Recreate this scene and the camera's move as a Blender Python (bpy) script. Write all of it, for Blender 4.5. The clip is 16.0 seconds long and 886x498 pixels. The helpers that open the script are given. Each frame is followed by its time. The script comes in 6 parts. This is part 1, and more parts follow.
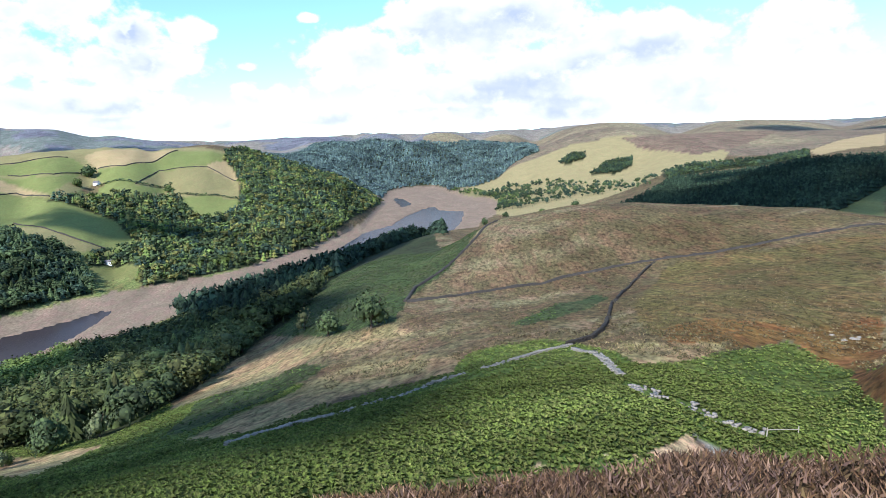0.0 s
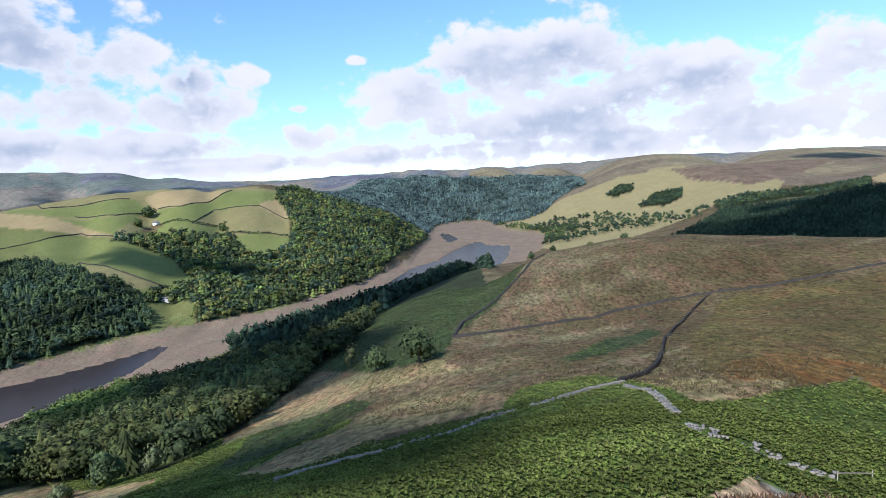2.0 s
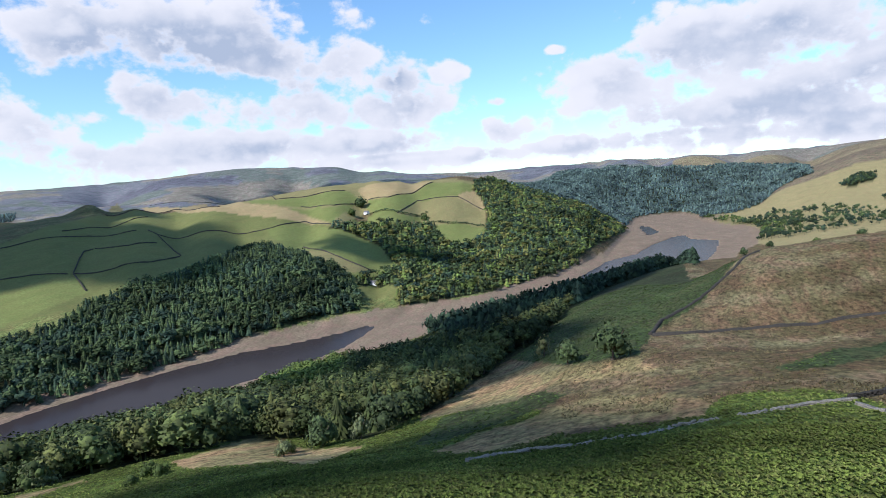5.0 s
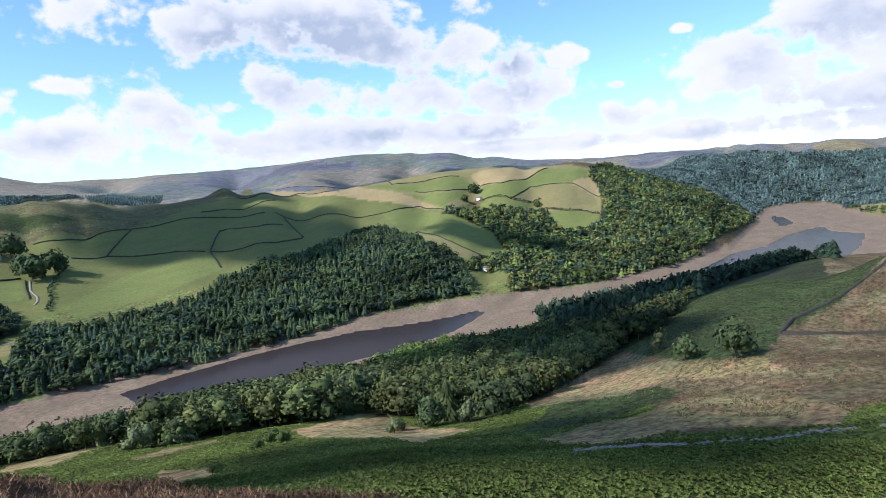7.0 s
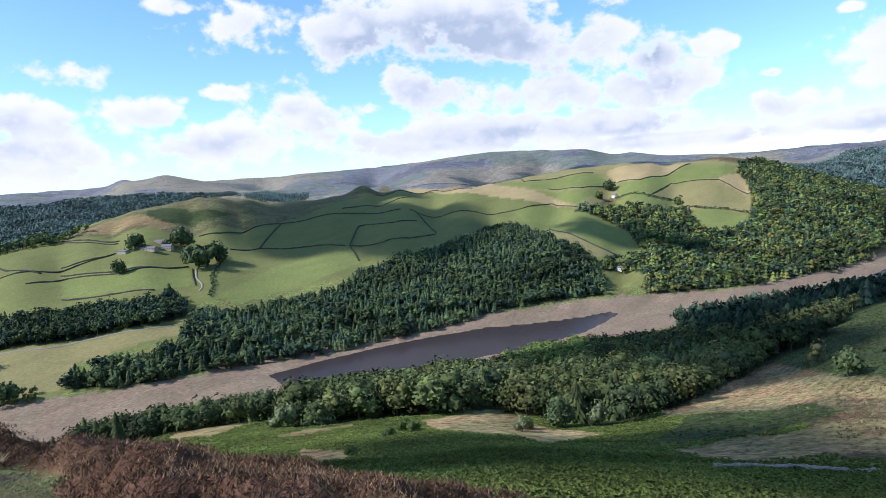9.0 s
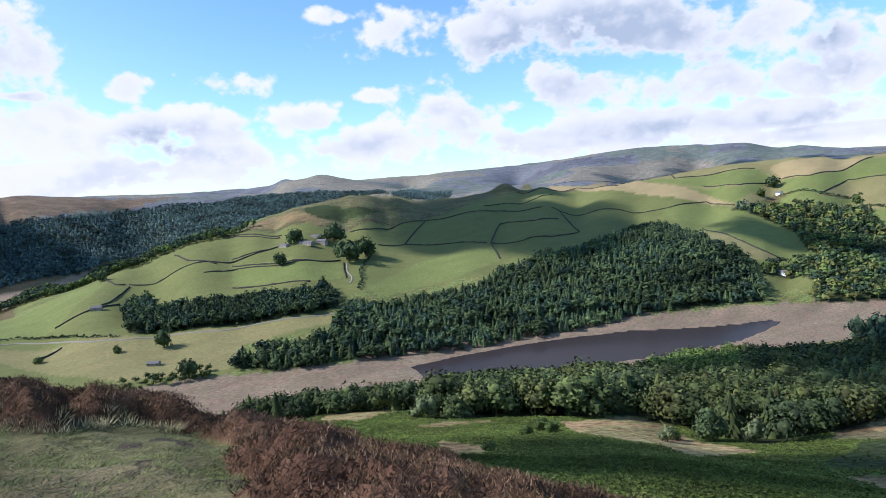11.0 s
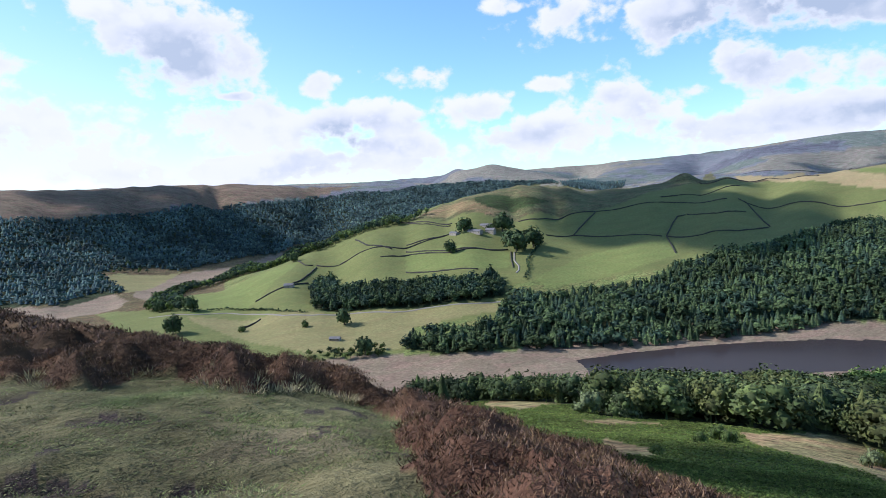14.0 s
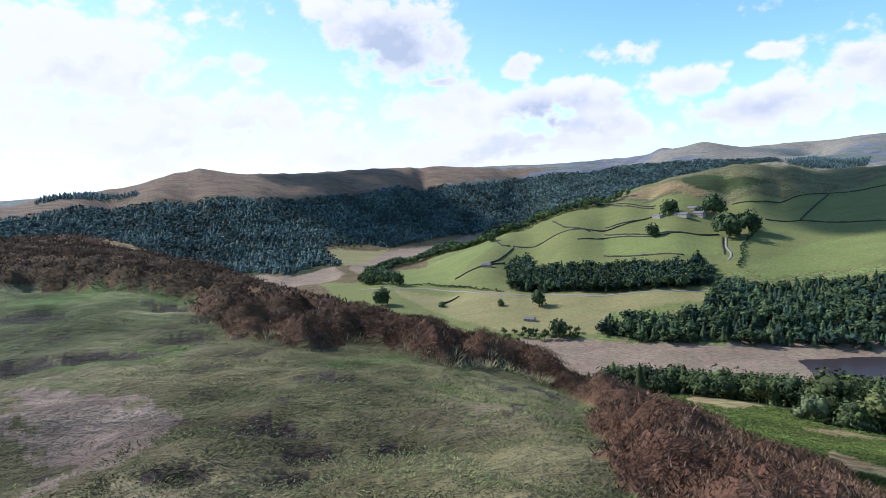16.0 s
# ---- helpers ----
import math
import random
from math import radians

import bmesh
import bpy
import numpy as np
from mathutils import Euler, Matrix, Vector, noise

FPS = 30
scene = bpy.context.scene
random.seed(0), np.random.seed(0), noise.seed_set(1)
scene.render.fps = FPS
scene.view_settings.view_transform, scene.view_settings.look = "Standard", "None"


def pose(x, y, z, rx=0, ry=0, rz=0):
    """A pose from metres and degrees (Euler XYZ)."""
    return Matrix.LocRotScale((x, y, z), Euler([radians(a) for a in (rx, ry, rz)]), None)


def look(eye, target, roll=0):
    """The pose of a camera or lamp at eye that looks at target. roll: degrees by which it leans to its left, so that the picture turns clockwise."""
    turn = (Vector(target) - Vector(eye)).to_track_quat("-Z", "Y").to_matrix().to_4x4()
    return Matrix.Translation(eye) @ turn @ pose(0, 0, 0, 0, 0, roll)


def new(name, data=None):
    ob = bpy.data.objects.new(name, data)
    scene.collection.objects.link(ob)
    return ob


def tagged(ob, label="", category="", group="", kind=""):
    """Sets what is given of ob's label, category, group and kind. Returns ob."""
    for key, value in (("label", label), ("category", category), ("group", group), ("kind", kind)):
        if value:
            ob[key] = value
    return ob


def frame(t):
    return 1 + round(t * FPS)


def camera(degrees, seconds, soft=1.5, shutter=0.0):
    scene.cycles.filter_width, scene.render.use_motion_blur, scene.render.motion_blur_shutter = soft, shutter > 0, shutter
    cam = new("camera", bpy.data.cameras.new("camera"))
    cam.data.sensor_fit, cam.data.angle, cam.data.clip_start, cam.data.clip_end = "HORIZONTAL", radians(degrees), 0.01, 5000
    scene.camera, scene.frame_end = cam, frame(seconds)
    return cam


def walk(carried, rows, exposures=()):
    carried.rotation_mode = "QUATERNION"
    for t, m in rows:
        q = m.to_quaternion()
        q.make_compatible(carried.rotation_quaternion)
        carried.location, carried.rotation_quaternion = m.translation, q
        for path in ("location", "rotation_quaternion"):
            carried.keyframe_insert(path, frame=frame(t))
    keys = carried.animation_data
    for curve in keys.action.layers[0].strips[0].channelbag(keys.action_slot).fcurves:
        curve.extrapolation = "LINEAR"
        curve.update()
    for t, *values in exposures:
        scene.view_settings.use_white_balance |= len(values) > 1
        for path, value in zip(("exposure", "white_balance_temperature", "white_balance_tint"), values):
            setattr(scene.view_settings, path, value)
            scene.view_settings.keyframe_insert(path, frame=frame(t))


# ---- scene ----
EYE = (0.0, 0.0, 160.0)          # water level is z = 0, the ground underfoot 158.4
cam = camera(70.45, 16.0, soft=0.45)
# seconds, yaw, pitch, roll
VIEW = [
    (0, 0, -9.15, 1.78), (0.5, 2.72, -7.79, 2.21), (1, 2.32, -6.58, 2.33), (1.5, 2.47, -6.13, 2.31),
    (2, 4.15, -5.8, 2.92), (2.5, 7.4, -5.39, 2.49), (3, 10.07, -5.77, 2.47), (3.5, 12.92, -5.54, 2.21),
    (4, 16.26, -5.73, 2.56), (4.5, 18.47, -5.73, 2.83), (5, 21.81, -5.65, 3.33), (7.5, 34.58, -6.28, 3.24),
    (8, 37.35, -6.08, 3.44), (8.5, 40.16, -6.31, 2.72), (9, 44.05, -5.95, 3.23), (9.5, 46.93, -5.89, 3.03),
    (10, 51.14, -5.57, 3.27), (10.2, 52.69, -5.67, 3.18), (12.3, 60.12, -5.2, 3.87), (12.5, 60.44, -5.62, 3.53),
    (13, 63.58, -5.23, 3.69), (13.5, 68.64, -5.55, 3.84), (14, 72.25, -5.43, 3.21), (14.5, 77.62, -5.74, 3.15),
    (15, 80.7, -6.27, 3.22), (15.5, 86.06, -6.3, 3.19), (16, 90.14, -6.06, 3.56),
]
walk(cam, [(t, pose(*EYE, 90 + p, r, a)) for t, a, p, r in VIEW], [(0.0, 0.5, 5780, 16), (1.0, 0.22, 5830, 16), (2.5, 0.08, 5830, 16), (4.5, 0.05, 5930, 16), (8.0, 0.22, 5880, 16), (12.5, 0.14, 5800, 16), (16.0, 0.18, 5740, 16)])

# ---- light ----
SUN_AZ, SUN_EL = 152.0, 39.0     # degrees to the left of +y, and up
sun_dir = Vector((-math.sin(radians(SUN_AZ)) * math.cos(radians(SUN_EL)), math.cos(radians(SUN_AZ)) * math.cos(radians(SUN_EL)), math.sin(radians(SUN_EL))))
sun = new("sun", bpy.data.lights.new("sun", "SUN"))
sun.data.energy, sun.data.angle, sun.data.color = 5.0, radians(1.1), (1.0, 0.965, 0.905)
sun.matrix_world = look((0, 0, 900), Vector((0, 0, 900)) - sun_dir)

world = bpy.data.worlds.new("sky")
scene.world = world
world.use_nodes = True


class Nodes:
    """Short hand for building a node tree."""

    def __init__(self, tree):
        self.tree = tree

    def add(self, kind, inputs=None, **props):
        n = self.tree.nodes.new(kind)
        for k, v in props.items():
            setattr(n, k, v)
        for k, v in (inputs or {}).items():
            self.put(n.inputs[k], v)
        return n

    def put(self, socket, v):
        if isinstance(v, bpy.types.NodeSocket):
            self.tree.links.new(v, socket)
        elif isinstance(v, bpy.types.Node):
            self.tree.links.new(v.outputs[0], socket)
        else:
            socket.default_value = v

    def math(self, op, a, b=0.0, c=0.0, clamp=False):
        n = self.add("ShaderNodeMath", {0: a, 1: b, 2: c}, operation=op)
        n.use_clamp = clamp
        return n.outputs[0]

    def vec(self, op, a, b=(0, 0, 0)):
        return self.add("ShaderNodeVectorMath", {0: a, 1: b}, operation=op).outputs[0]

    def mix(self, f, a, b, blend="MIX"):
        n = self.add("ShaderNodeMix", data_type="RGBA", blend_type=blend)
        self.put(n.inputs[0], f), self.put(n.inputs[6], a), self.put(n.inputs[7], b)
        return n.outputs[2]

    def ramp(self, f, lo, hi, to0=0.0, to1=1.0, kind="SMOOTHSTEP"):
        return self.add("ShaderNodeMapRange", {0: f, 1: lo, 2: hi, 3: to0, 4: to1}, interpolation_type=kind).outputs[0]

    def noise(self, v, scale, detail=4.0, rough=0.55, dist=0.0):
        return self.add("ShaderNodeTexNoise", {"Vector": v, "Scale": scale, "Detail": detail, "Roughness": rough, "Distortion": dist}).outputs[0]


# heaps of cumulus: bearing, height, half width, half depth, in degrees, and how grey the base is
CLOUDS_NORTH = [
    (-17.4, 7.9, 9.8, 3.4, 0.57), (-27.3, 7.5, 7.6, 3.8, 0.43), (-22.8, 4.4, 13.7, 2.3, 0.28), (-17.9, 2.9, 13.1, 1.5, 0.28), (-32.2, 3.3, 4.8, 1.8, 0.19), (7.3, 8.3, 7.6, 3.5, 0.21),
    (0.2, 10.4, 8.5, 5.1, 0.71), (-6.4, 10.9, 9.1, 4.6, 0.85), (-12.3, 7.1, 8.4, 4.0, 0.85), (-4.2, 4.9, 13.8, 2.4, 0.57), (0.3, 3.0, 13.1, 1.3, 0.38), (-12.3, 3.3, 8.4, 1.6, 0.47),
    (22.6, 2.7, 14.2, 0.9, 0.28),
]
CLOUDS_VALLEY = [
    (42.9, 13.2, 15.7, 4.9, 1.38), (50.2, 13.5, 6.5, 2.4, 0.69), (29.2, 12.4, 3.8, 4.6, 0.0), (25.2, 9.7, 3.1, 2.9, 1.4), (44.2, 8.0, 9.0, 2.7, 0.46), (50.9, 7.0, 4.3, 1.3, 0.34),
    (36.0, 7.5, 8.5, 2.9, 0.69), (40.3, 4.8, 12.6, 2.2, 0.69), (25.4, 6.8, 7.7, 2.7, 0.34), (29.5, 4.5, 12.4, 1.8, 0.57), (20.4, 10.1, 2.8, 1.3, 0.0), (11.2, 11.2, 1.3, 0.6, 0.0),
    (16.5, 7.2, 1.3, 0.6, 0.0), (15.4, 4.8, 4.0, 1.8, 0.23), (10.9, 3.0, 5.6, 1.1, 0.34), (47.9, 3.4, 8.5, 0.7, 0.23),
]
CLOUDS_WEST = [
    (83.1, 9.5, 2.5, 1.7, 0.0), (89.7, 8.8, 1.9, 0.5, 0.0), (73.9, 9.9, 4.1, 1.6, 0.0), (62.5, 8.6, 2.4, 1.0, 0.0), (82.0, 6.5, 4.1, 2.4, 0.12), (79.7, 4.8, 2.9, 1.6, 1.4),
    (76.1, 6.9, 3.7, 2.1, 0.12), (68.8, 6.8, 4.2, 2.3, 0.12), (75.9, 4.1, 6.0, 1.6, 0.24), (64.4, 4.6, 6.4, 2.3, 0.36), (54.2, 5.7, 5.6, 3.0, 0.24), (56.6, 7.1, 2.2, 1.3, 0.0),
    (48.8, 4.1, 7.6, 2.4, 0.48), (44.4, 7.8, 5.4, 3.3, 0.36), (65.7, 15.3, 3.5, 1.1, 0.0), (59.7, 14.2, 6.4, 3.0, 0.48), (51.3, 13.6, 8.4, 3.3, 0.6),
]
CLOUDS_SOUTH = [
    (94.1, 12.6, 9.2, 4.3, 1.32), (98.9, 14.2, 4.2, 3.5, 0.22), (108.2, 11.0, 5.2, 1.3, 0.55), (83.0, 9.7, 2.5, 1.8, 0.0), (73.3, 10.0, 3.4, 1.3, 0.0), (62.6, 8.6, 2.4, 0.9, 0.0),
    (81.4, 6.1, 3.1, 2.6, 0.88), (76.7, 6.4, 6.1, 2.6, 0.33), (120.5, 11.7, 16.6, 7.4, 0.11), (88.9, 6.1, 8.5, 2.9, 0.11), (113.1, 6.2, 18.6, 4.0, 0.06), (85.1, 2.9, 14.2, 1.6, 0.11),
]


def sky_world():
    n = Nodes(world.node_tree)
    world.node_tree.nodes.clear()
    out = n.add("ShaderNodeOutputWorld")
    sky = n.add("ShaderNodeTexSky", sky_type="NISHITA", sun_disc=False, sun_elevation=radians(SUN_EL), sun_rotation=radians(360 - SUN_AZ), altitude=350.0, air_density=1.0, dust_density=0.4, ozone_density=1.6)
    d = n.add("ShaderNodeTexCoord").outputs["Generated"]
    xyz = n.add("ShaderNodeSeparateXYZ", {0: d})
    az = n.math("MULTIPLY", n.math("ARCTAN2", n.math("MULTIPLY", xyz.outputs[0], -1.0), xyz.outputs[1]), 57.2958)
    el = n.math("MULTIPLY", n.math("ARCSINE", xyz.outputs[2]), 57.2958)
    q = n.vec("MULTIPLY", d, (1.0, 1.0, 1.5))
    puff = n.noise(q, 9.0, 9.0, 0.55, 0.1)
    soft = n.noise(q, 9.0, 2.5, 0.5, 0.1)
    soft2 = n.noise(n.vec("ADD", q, (-0.012, -0.009, 0.024)), 9.0, 2.5, 0.5, 0.1)
    total, base = 0.0, 0.0
    for a, e, w, h, grey in CLOUDS_NORTH + CLOUDS_VALLEY + CLOUDS_WEST + CLOUDS_SOUTH:
        u = n.math("MULTIPLY_ADD", az, 1 / w, -a / w)
        v = n.math("MULTIPLY_ADD", el, 1 / h, -e / h)
        g = n.math("EXPONENT", n.math("MULTIPLY", n.math("MULTIPLY_ADD", u, u, n.math("MULTIPLY", v, v)), -1.1))
        total = n.math("MAXIMUM", total, g)
        if grey:
            base = n.math("MAXIMUM", n.math("MULTIPLY", g, n.ramp(v, 0.8, -0.4, 0.0, grey)), base)
    # elsewhere the sky goes on with scattered heaps of the same kind
    k = n.math("DIVIDE", 1.0, n.math("ADD", n.math("MAXIMUM", xyz.outputs[2], 0.0), 0.16))
    flat = n.add("ShaderNodeCombineXYZ", {0: n.math("MULTIPLY", xyz.outputs[0], k), 1: n.math("MULTIPLY", xyz.outputs[1], k), 2: 0.0}).outputs[0]
    wide = n.ramp(n.noise(flat, 1.1, 4.0, 0.5), 0.52, 0.66, 0.0, 0.5)
    other = n.math("MAXIMUM", n.ramp(el, 20, 30), n.ramp(n.math("ABSOLUTE", n.math("SUBTRACT", az, 45.0)), 85, 100))
    total = n.math("ADD", total, n.math("MULTIPLY", wide, other))
    low = n.math("MULTIPLY", n.ramp(el, 1.0, 6.0, 0.34, 0.0), n.ramp(el, -1.0, 1.5, 0.6, 1.0))
    total = n.math("ADD", total, low)
    curl = n.noise(n.vec("MULTIPLY", d, (1.0, 1.0, 1.4)), 34.0, 8.0, 0.6)
    cell = n.add("ShaderNodeTexVoronoi", {"Vector": n.vec("ADD", n.vec("MULTIPLY", d, (1.0, 1.0, 1.25)), n.vec("SCALE", n.add("ShaderNodeTexNoise", {"Vector": d, "Scale": 16.0, "Detail": 4.0}).outputs[1])), "Scale": 24.0, "Detail": 2.0, "Roughness": 0.5}, feature="F1")
    cell.inputs["Vector"].links[0].from_node.inputs[1].links[0].from_node.inputs["Scale"].default_value = 0.035
    lump = n.math("SUBTRACT", 0.45, cell.outputs["Distance"])
    dens = n.math("ADD", n.math("MINIMUM", total, 1.05), n.math("MULTIPLY_ADD", curl, 0.8, n.math("MULTIPLY_ADD", puff, 2.0, -1.42)))
    dens = n.math("MULTIPLY_ADD", lump, 0.35, dens)
    cover = n.ramp(dens, 0.26, 0.62)
    lit = n.math("MULTIPLY_ADD", n.math("SUBTRACT", soft, soft2), 1.7, n.math("MULTIPLY_ADD", lump, 0.25, n.math("MULTIPLY_ADD", curl, 0.55, -0.27)))
    core = n.ramp(dens, 0.36, 0.95)
    shade = n.math("MULTIPLY", n.math("ADD", n.math("MULTIPLY", base, n.ramp(lit, 0.4, -0.3, 0.35, 1.1)), n.ramp(lit, 0.05, -0.4, 0.0, 0.45)), core, clamp=True)
    near_sun = n.ramp(az, 70, 125)
    shade = n.math("MULTIPLY", shade, n.math("SUBTRACT", 1.0, n.math("MULTIPLY", near_sun, 0.3)))
    cloud = n.mix(shade, (17.5, 17.5, 17.5, 1), (8.8, 10.3, 12.4, 1))
    blue = n.vec("MULTIPLY", sky.outputs[0], (2.8, 3.5, 3.65))
    veil = n.math("MULTIPLY", near_sun, n.ramp(el, 2, 18, 0.75, 0.1))
    blue = n.mix(veil, blue, (17.5, 17.8, 18, 1))
    n.put(out.inputs[0], n.add("ShaderNodeBackground", {0: n.mix(cover, blue, cloud), 1: 0.05}))


sky_world()

# shade on the land: bearing, distance and height of the shaded ground, half length, half width, height of the cloud, turn
CLOUD_SHADES = [
    (50, 1180, 80, 420, 260, 1100, -30), (12, 690, 45, 440, 95, 900, 79), (95, 1950, 90, 430, 330, 1600, 5), (-26, 960, 100, 440, 310, 1000, 60),
    (28, 110, 105, 78, 50, 900, 25), (33, 3100, 200, 620, 420, 2200, 60), (14, 340, 60, 95, 55, 900, 70), (26, 400, 45, 120, 75, 900, 40), (51, 1570, 150, 170, 130, 1100, 0), (27, 1130, 50, 150, 90, 900, 0), (-31, 3000, 200, 420, 260, 1900, 0)]

# ---- small tools ----
def value_noise(x, y, seed=0):
    xi, yi = np.floor(x).astype(np.int64), np.floor(y).astype(np.int64)
    fx, fy = x - xi, y - yi
    fx, fy = fx * fx * (3 - 2 * fx), fy * fy * (3 - 2 * fy)

    def h(a, b):
        v = (a * 374761393 + b * 668265263 + seed * 974634777) & 0xFFFFFFFF
        v = ((v ^ (v >> 13)) * 1274126177) & 0xFFFFFFFF
        return ((v ^ (v >> 16)) & 0xFFFF) / 65535.0

    return (h(xi, yi) * (1 - fx) + h(xi + 1, yi) * fx) * (1 - fy) + (h(xi, yi + 1) * (1 - fx) + h(xi + 1, yi + 1) * fx) * fy


def fbm(x, y, octaves=4, seed=0):
    s, a, t = 0.0, 1.0, 0.0
    for o in range(octaves):
        s = s + a * value_noise(x * 2 ** o + 17.3 * o, y * 2 ** o - 9.1 * o, seed + o)
        t += a
        a *= 0.5
    return s / t - 0.5


def inside(px, py, poly):
    """Which of the points lie in the polygon (even-odd)."""
    p = np.asarray(poly, float)
    hit = np.zeros(len(px), bool)
    for (x0, y0), (x1, y1) in zip(p, np.roll(p, -1, 0)):
        if y0 == y1:
            continue
        c = (py < y0) != (py < y1)
        hit ^= c & (px < (x1 - x0) * (py - y0) / (y1 - y0) + x0)
    return hit


def relief(x, y):
    """Small unevenness of the ground, growing with the size of the forms."""
    r = np.hypot(x, y)
    u, v = 0.8 * x + 0.6 * y, 0.8 * y - 0.6 * x
    a = (fbm(u / 1.1, v / 1.1, 3, 5) * 0.26 + fbm(u / 0.33, v / 0.33, 2, 6) * 0.06) * np.clip(1 - r / 60, 0, 1) * np.clip((r - 0.5) / 2.5, 0, 1)
    a = a + fbm(u / 14, v / 14, 3, 9) * 1.5 * np.clip((r - 25) / 60, 0, 1) * np.clip(1 - r / 900, 0.25, 1)
    return a + fbm(u / 240, v / 240, 4, 21) * 16.0 * np.clip((r - 1700) / 2500, 0, 1)


def edge_distance(x, y, poly):
    """Distance to the polygon's outline, negative inside."""
    p = np.asarray(poly, float)
    best = np.full(len(x), 1e9)
    for (x0, y0), (x1, y1) in zip(p, np.roll(p, -1, 0)):
        l2 = (x1 - x0) ** 2 + (y1 - y0) ** 2 + 1e-9
        t = (((x - x0) * (x1 - x0) + (y - y0) * (y1 - y0)) / l2).clip(0, 1)
        best = np.minimum(best, np.hypot(x - x0 - t * (x1 - x0), y - y0 - t * (y1 - y0)))
    return np.where(inside(x, y, poly), -best, best)


def turf_edge(x, y):
    """Distance from the edge of the grazed turf, negative on the turf."""
    e = 0.45 * fbm(x / 0.8, y / 0.8, 3, 61)
    return edge_distance(x + e, y + e, TURF_AREA)


def heather_mound(x, y, z):
    """How high the cushions of heather stand over the soil."""
    h = np.zeros(len(x))
    k = np.nonzero((np.hypot(x, y) < 64) & (z > 147))[0]
    if len(k):
        d = turf_edge(x[k], y[k])
        u = np.abs(fbm(x[k] / 0.75, y[k] / 0.75, 3, 65)) * 2
        h[k] = np.clip(d / 0.3, 0, 1) * np.clip((z[k] - 147) / 4, 0, 1) * (0.40 - 0.62 * u.clip(0, 0.62))
    return h


def hollow(x, y):
    """How deep the turf is worn away, 0 to 1, and by how much in metres."""
    worn, drop = np.zeros(len(x)), np.zeros(len(x))
    e = fbm(x / 0.16, y / 0.16, 3, 83)
    for hx, hy, reach, depth in HOLLOWS:
        d = np.hypot((x - hx) * 0.9, (y - hy) * 0.55) / reach + 0.55 * e
        k = np.exp(-(d.clip(0) ** 4))
        worn, drop = np.maximum(worn, k), np.maximum(drop, k * depth)
    return worn, drop


def ground_z(x, y):
    x, y = np.atleast_1d(np.asarray(x, float)), np.atleast_1d(np.asarray(y, float))
    z = height(x, y)
    z = z + heather_mound(x, y, z)
    k = np.nonzero(np.hypot(x, y) < 16)[0]
    if len(k):
        z[k] -= hollow(x[k], y[k])[1]
    z = z + relief(x, y) * np.clip((z - 3) / 8, 0.06, 1)
    k = np.nonzero((z < 14) & (np.hypot(x, y) > 380))[0]
    if len(k):
        z[k] -= np.clip(-0.10 * edge_distance(x[k], y[k], LAKE_BED), 0, 5.5)
        d = np.min([edge_distance(x[k], y[k], p) for p in POOLS.values()], 0) + 5 * fbm(x[k] / 40, y[k] / 40, 3, 77)
        low = np.where(d < 0, np.maximum(d * 0.12, -2.5), np.minimum(d * 0.05, 1.6) + 0.3 * fbm(x[k] / 60, y[k] / 60, 3, 78) * np.clip(d / 20, 0, 1))
        beach = 0.3 + 0.11 * d + 0.5 * np.maximum(d - 45, 0)
        z[k] = np.where(d < 0, np.minimum(z[k], low), np.clip(z[k], low, np.maximum(beach, low)))
    return z


def sheet(name, verts, faces, material, colours=None, smooth=False):
    """One mesh object from arrays; faces are all triangles or all quads; colours per corner point as the attribute 'cover'."""
    me = bpy.data.meshes.new(name)
    verts, faces = np.asarray(verts, np.float32), np.asarray(faces, np.int32)
    n, k = faces.shape
    me.vertices.add(len(verts)), me.loops.add(n * k), me.polygons.add(n)
    me.vertices.foreach_set("co", verts.ravel())
    me.loops.foreach_set("vertex_index", faces.ravel())
    me.polygons.foreach_set("loop_start", np.arange(0, n * k, k, dtype=np.int32))
    if smooth:
        me.polygons.foreach_set("use_smooth", np.ones(n, bool))
    if colours is not None:
        a = me.color_attributes.new("cover", "FLOAT_COLOR", "POINT")
        c = np.ones((len(verts), 4), np.float32)
        c[:, :np.shape(colours)[1]] = colours
        a.data.foreach_set("color", c.ravel())
    me.update()
    me.validate()
    me.materials.append(material)
    return new(name, me)


# ---- materials ----
def surface(name, rough=0.9, spec=0.2):
    m = bpy.data.materials.new(name)
    m.use_nodes = True
    n = Nodes(m.node_tree)
    b = m.node_tree.nodes["Principled BSDF"]
    b.inputs["Roughness"].default_value, b.inputs["Specular IOR Level"].default_value = rough, spec
    return m, n, b


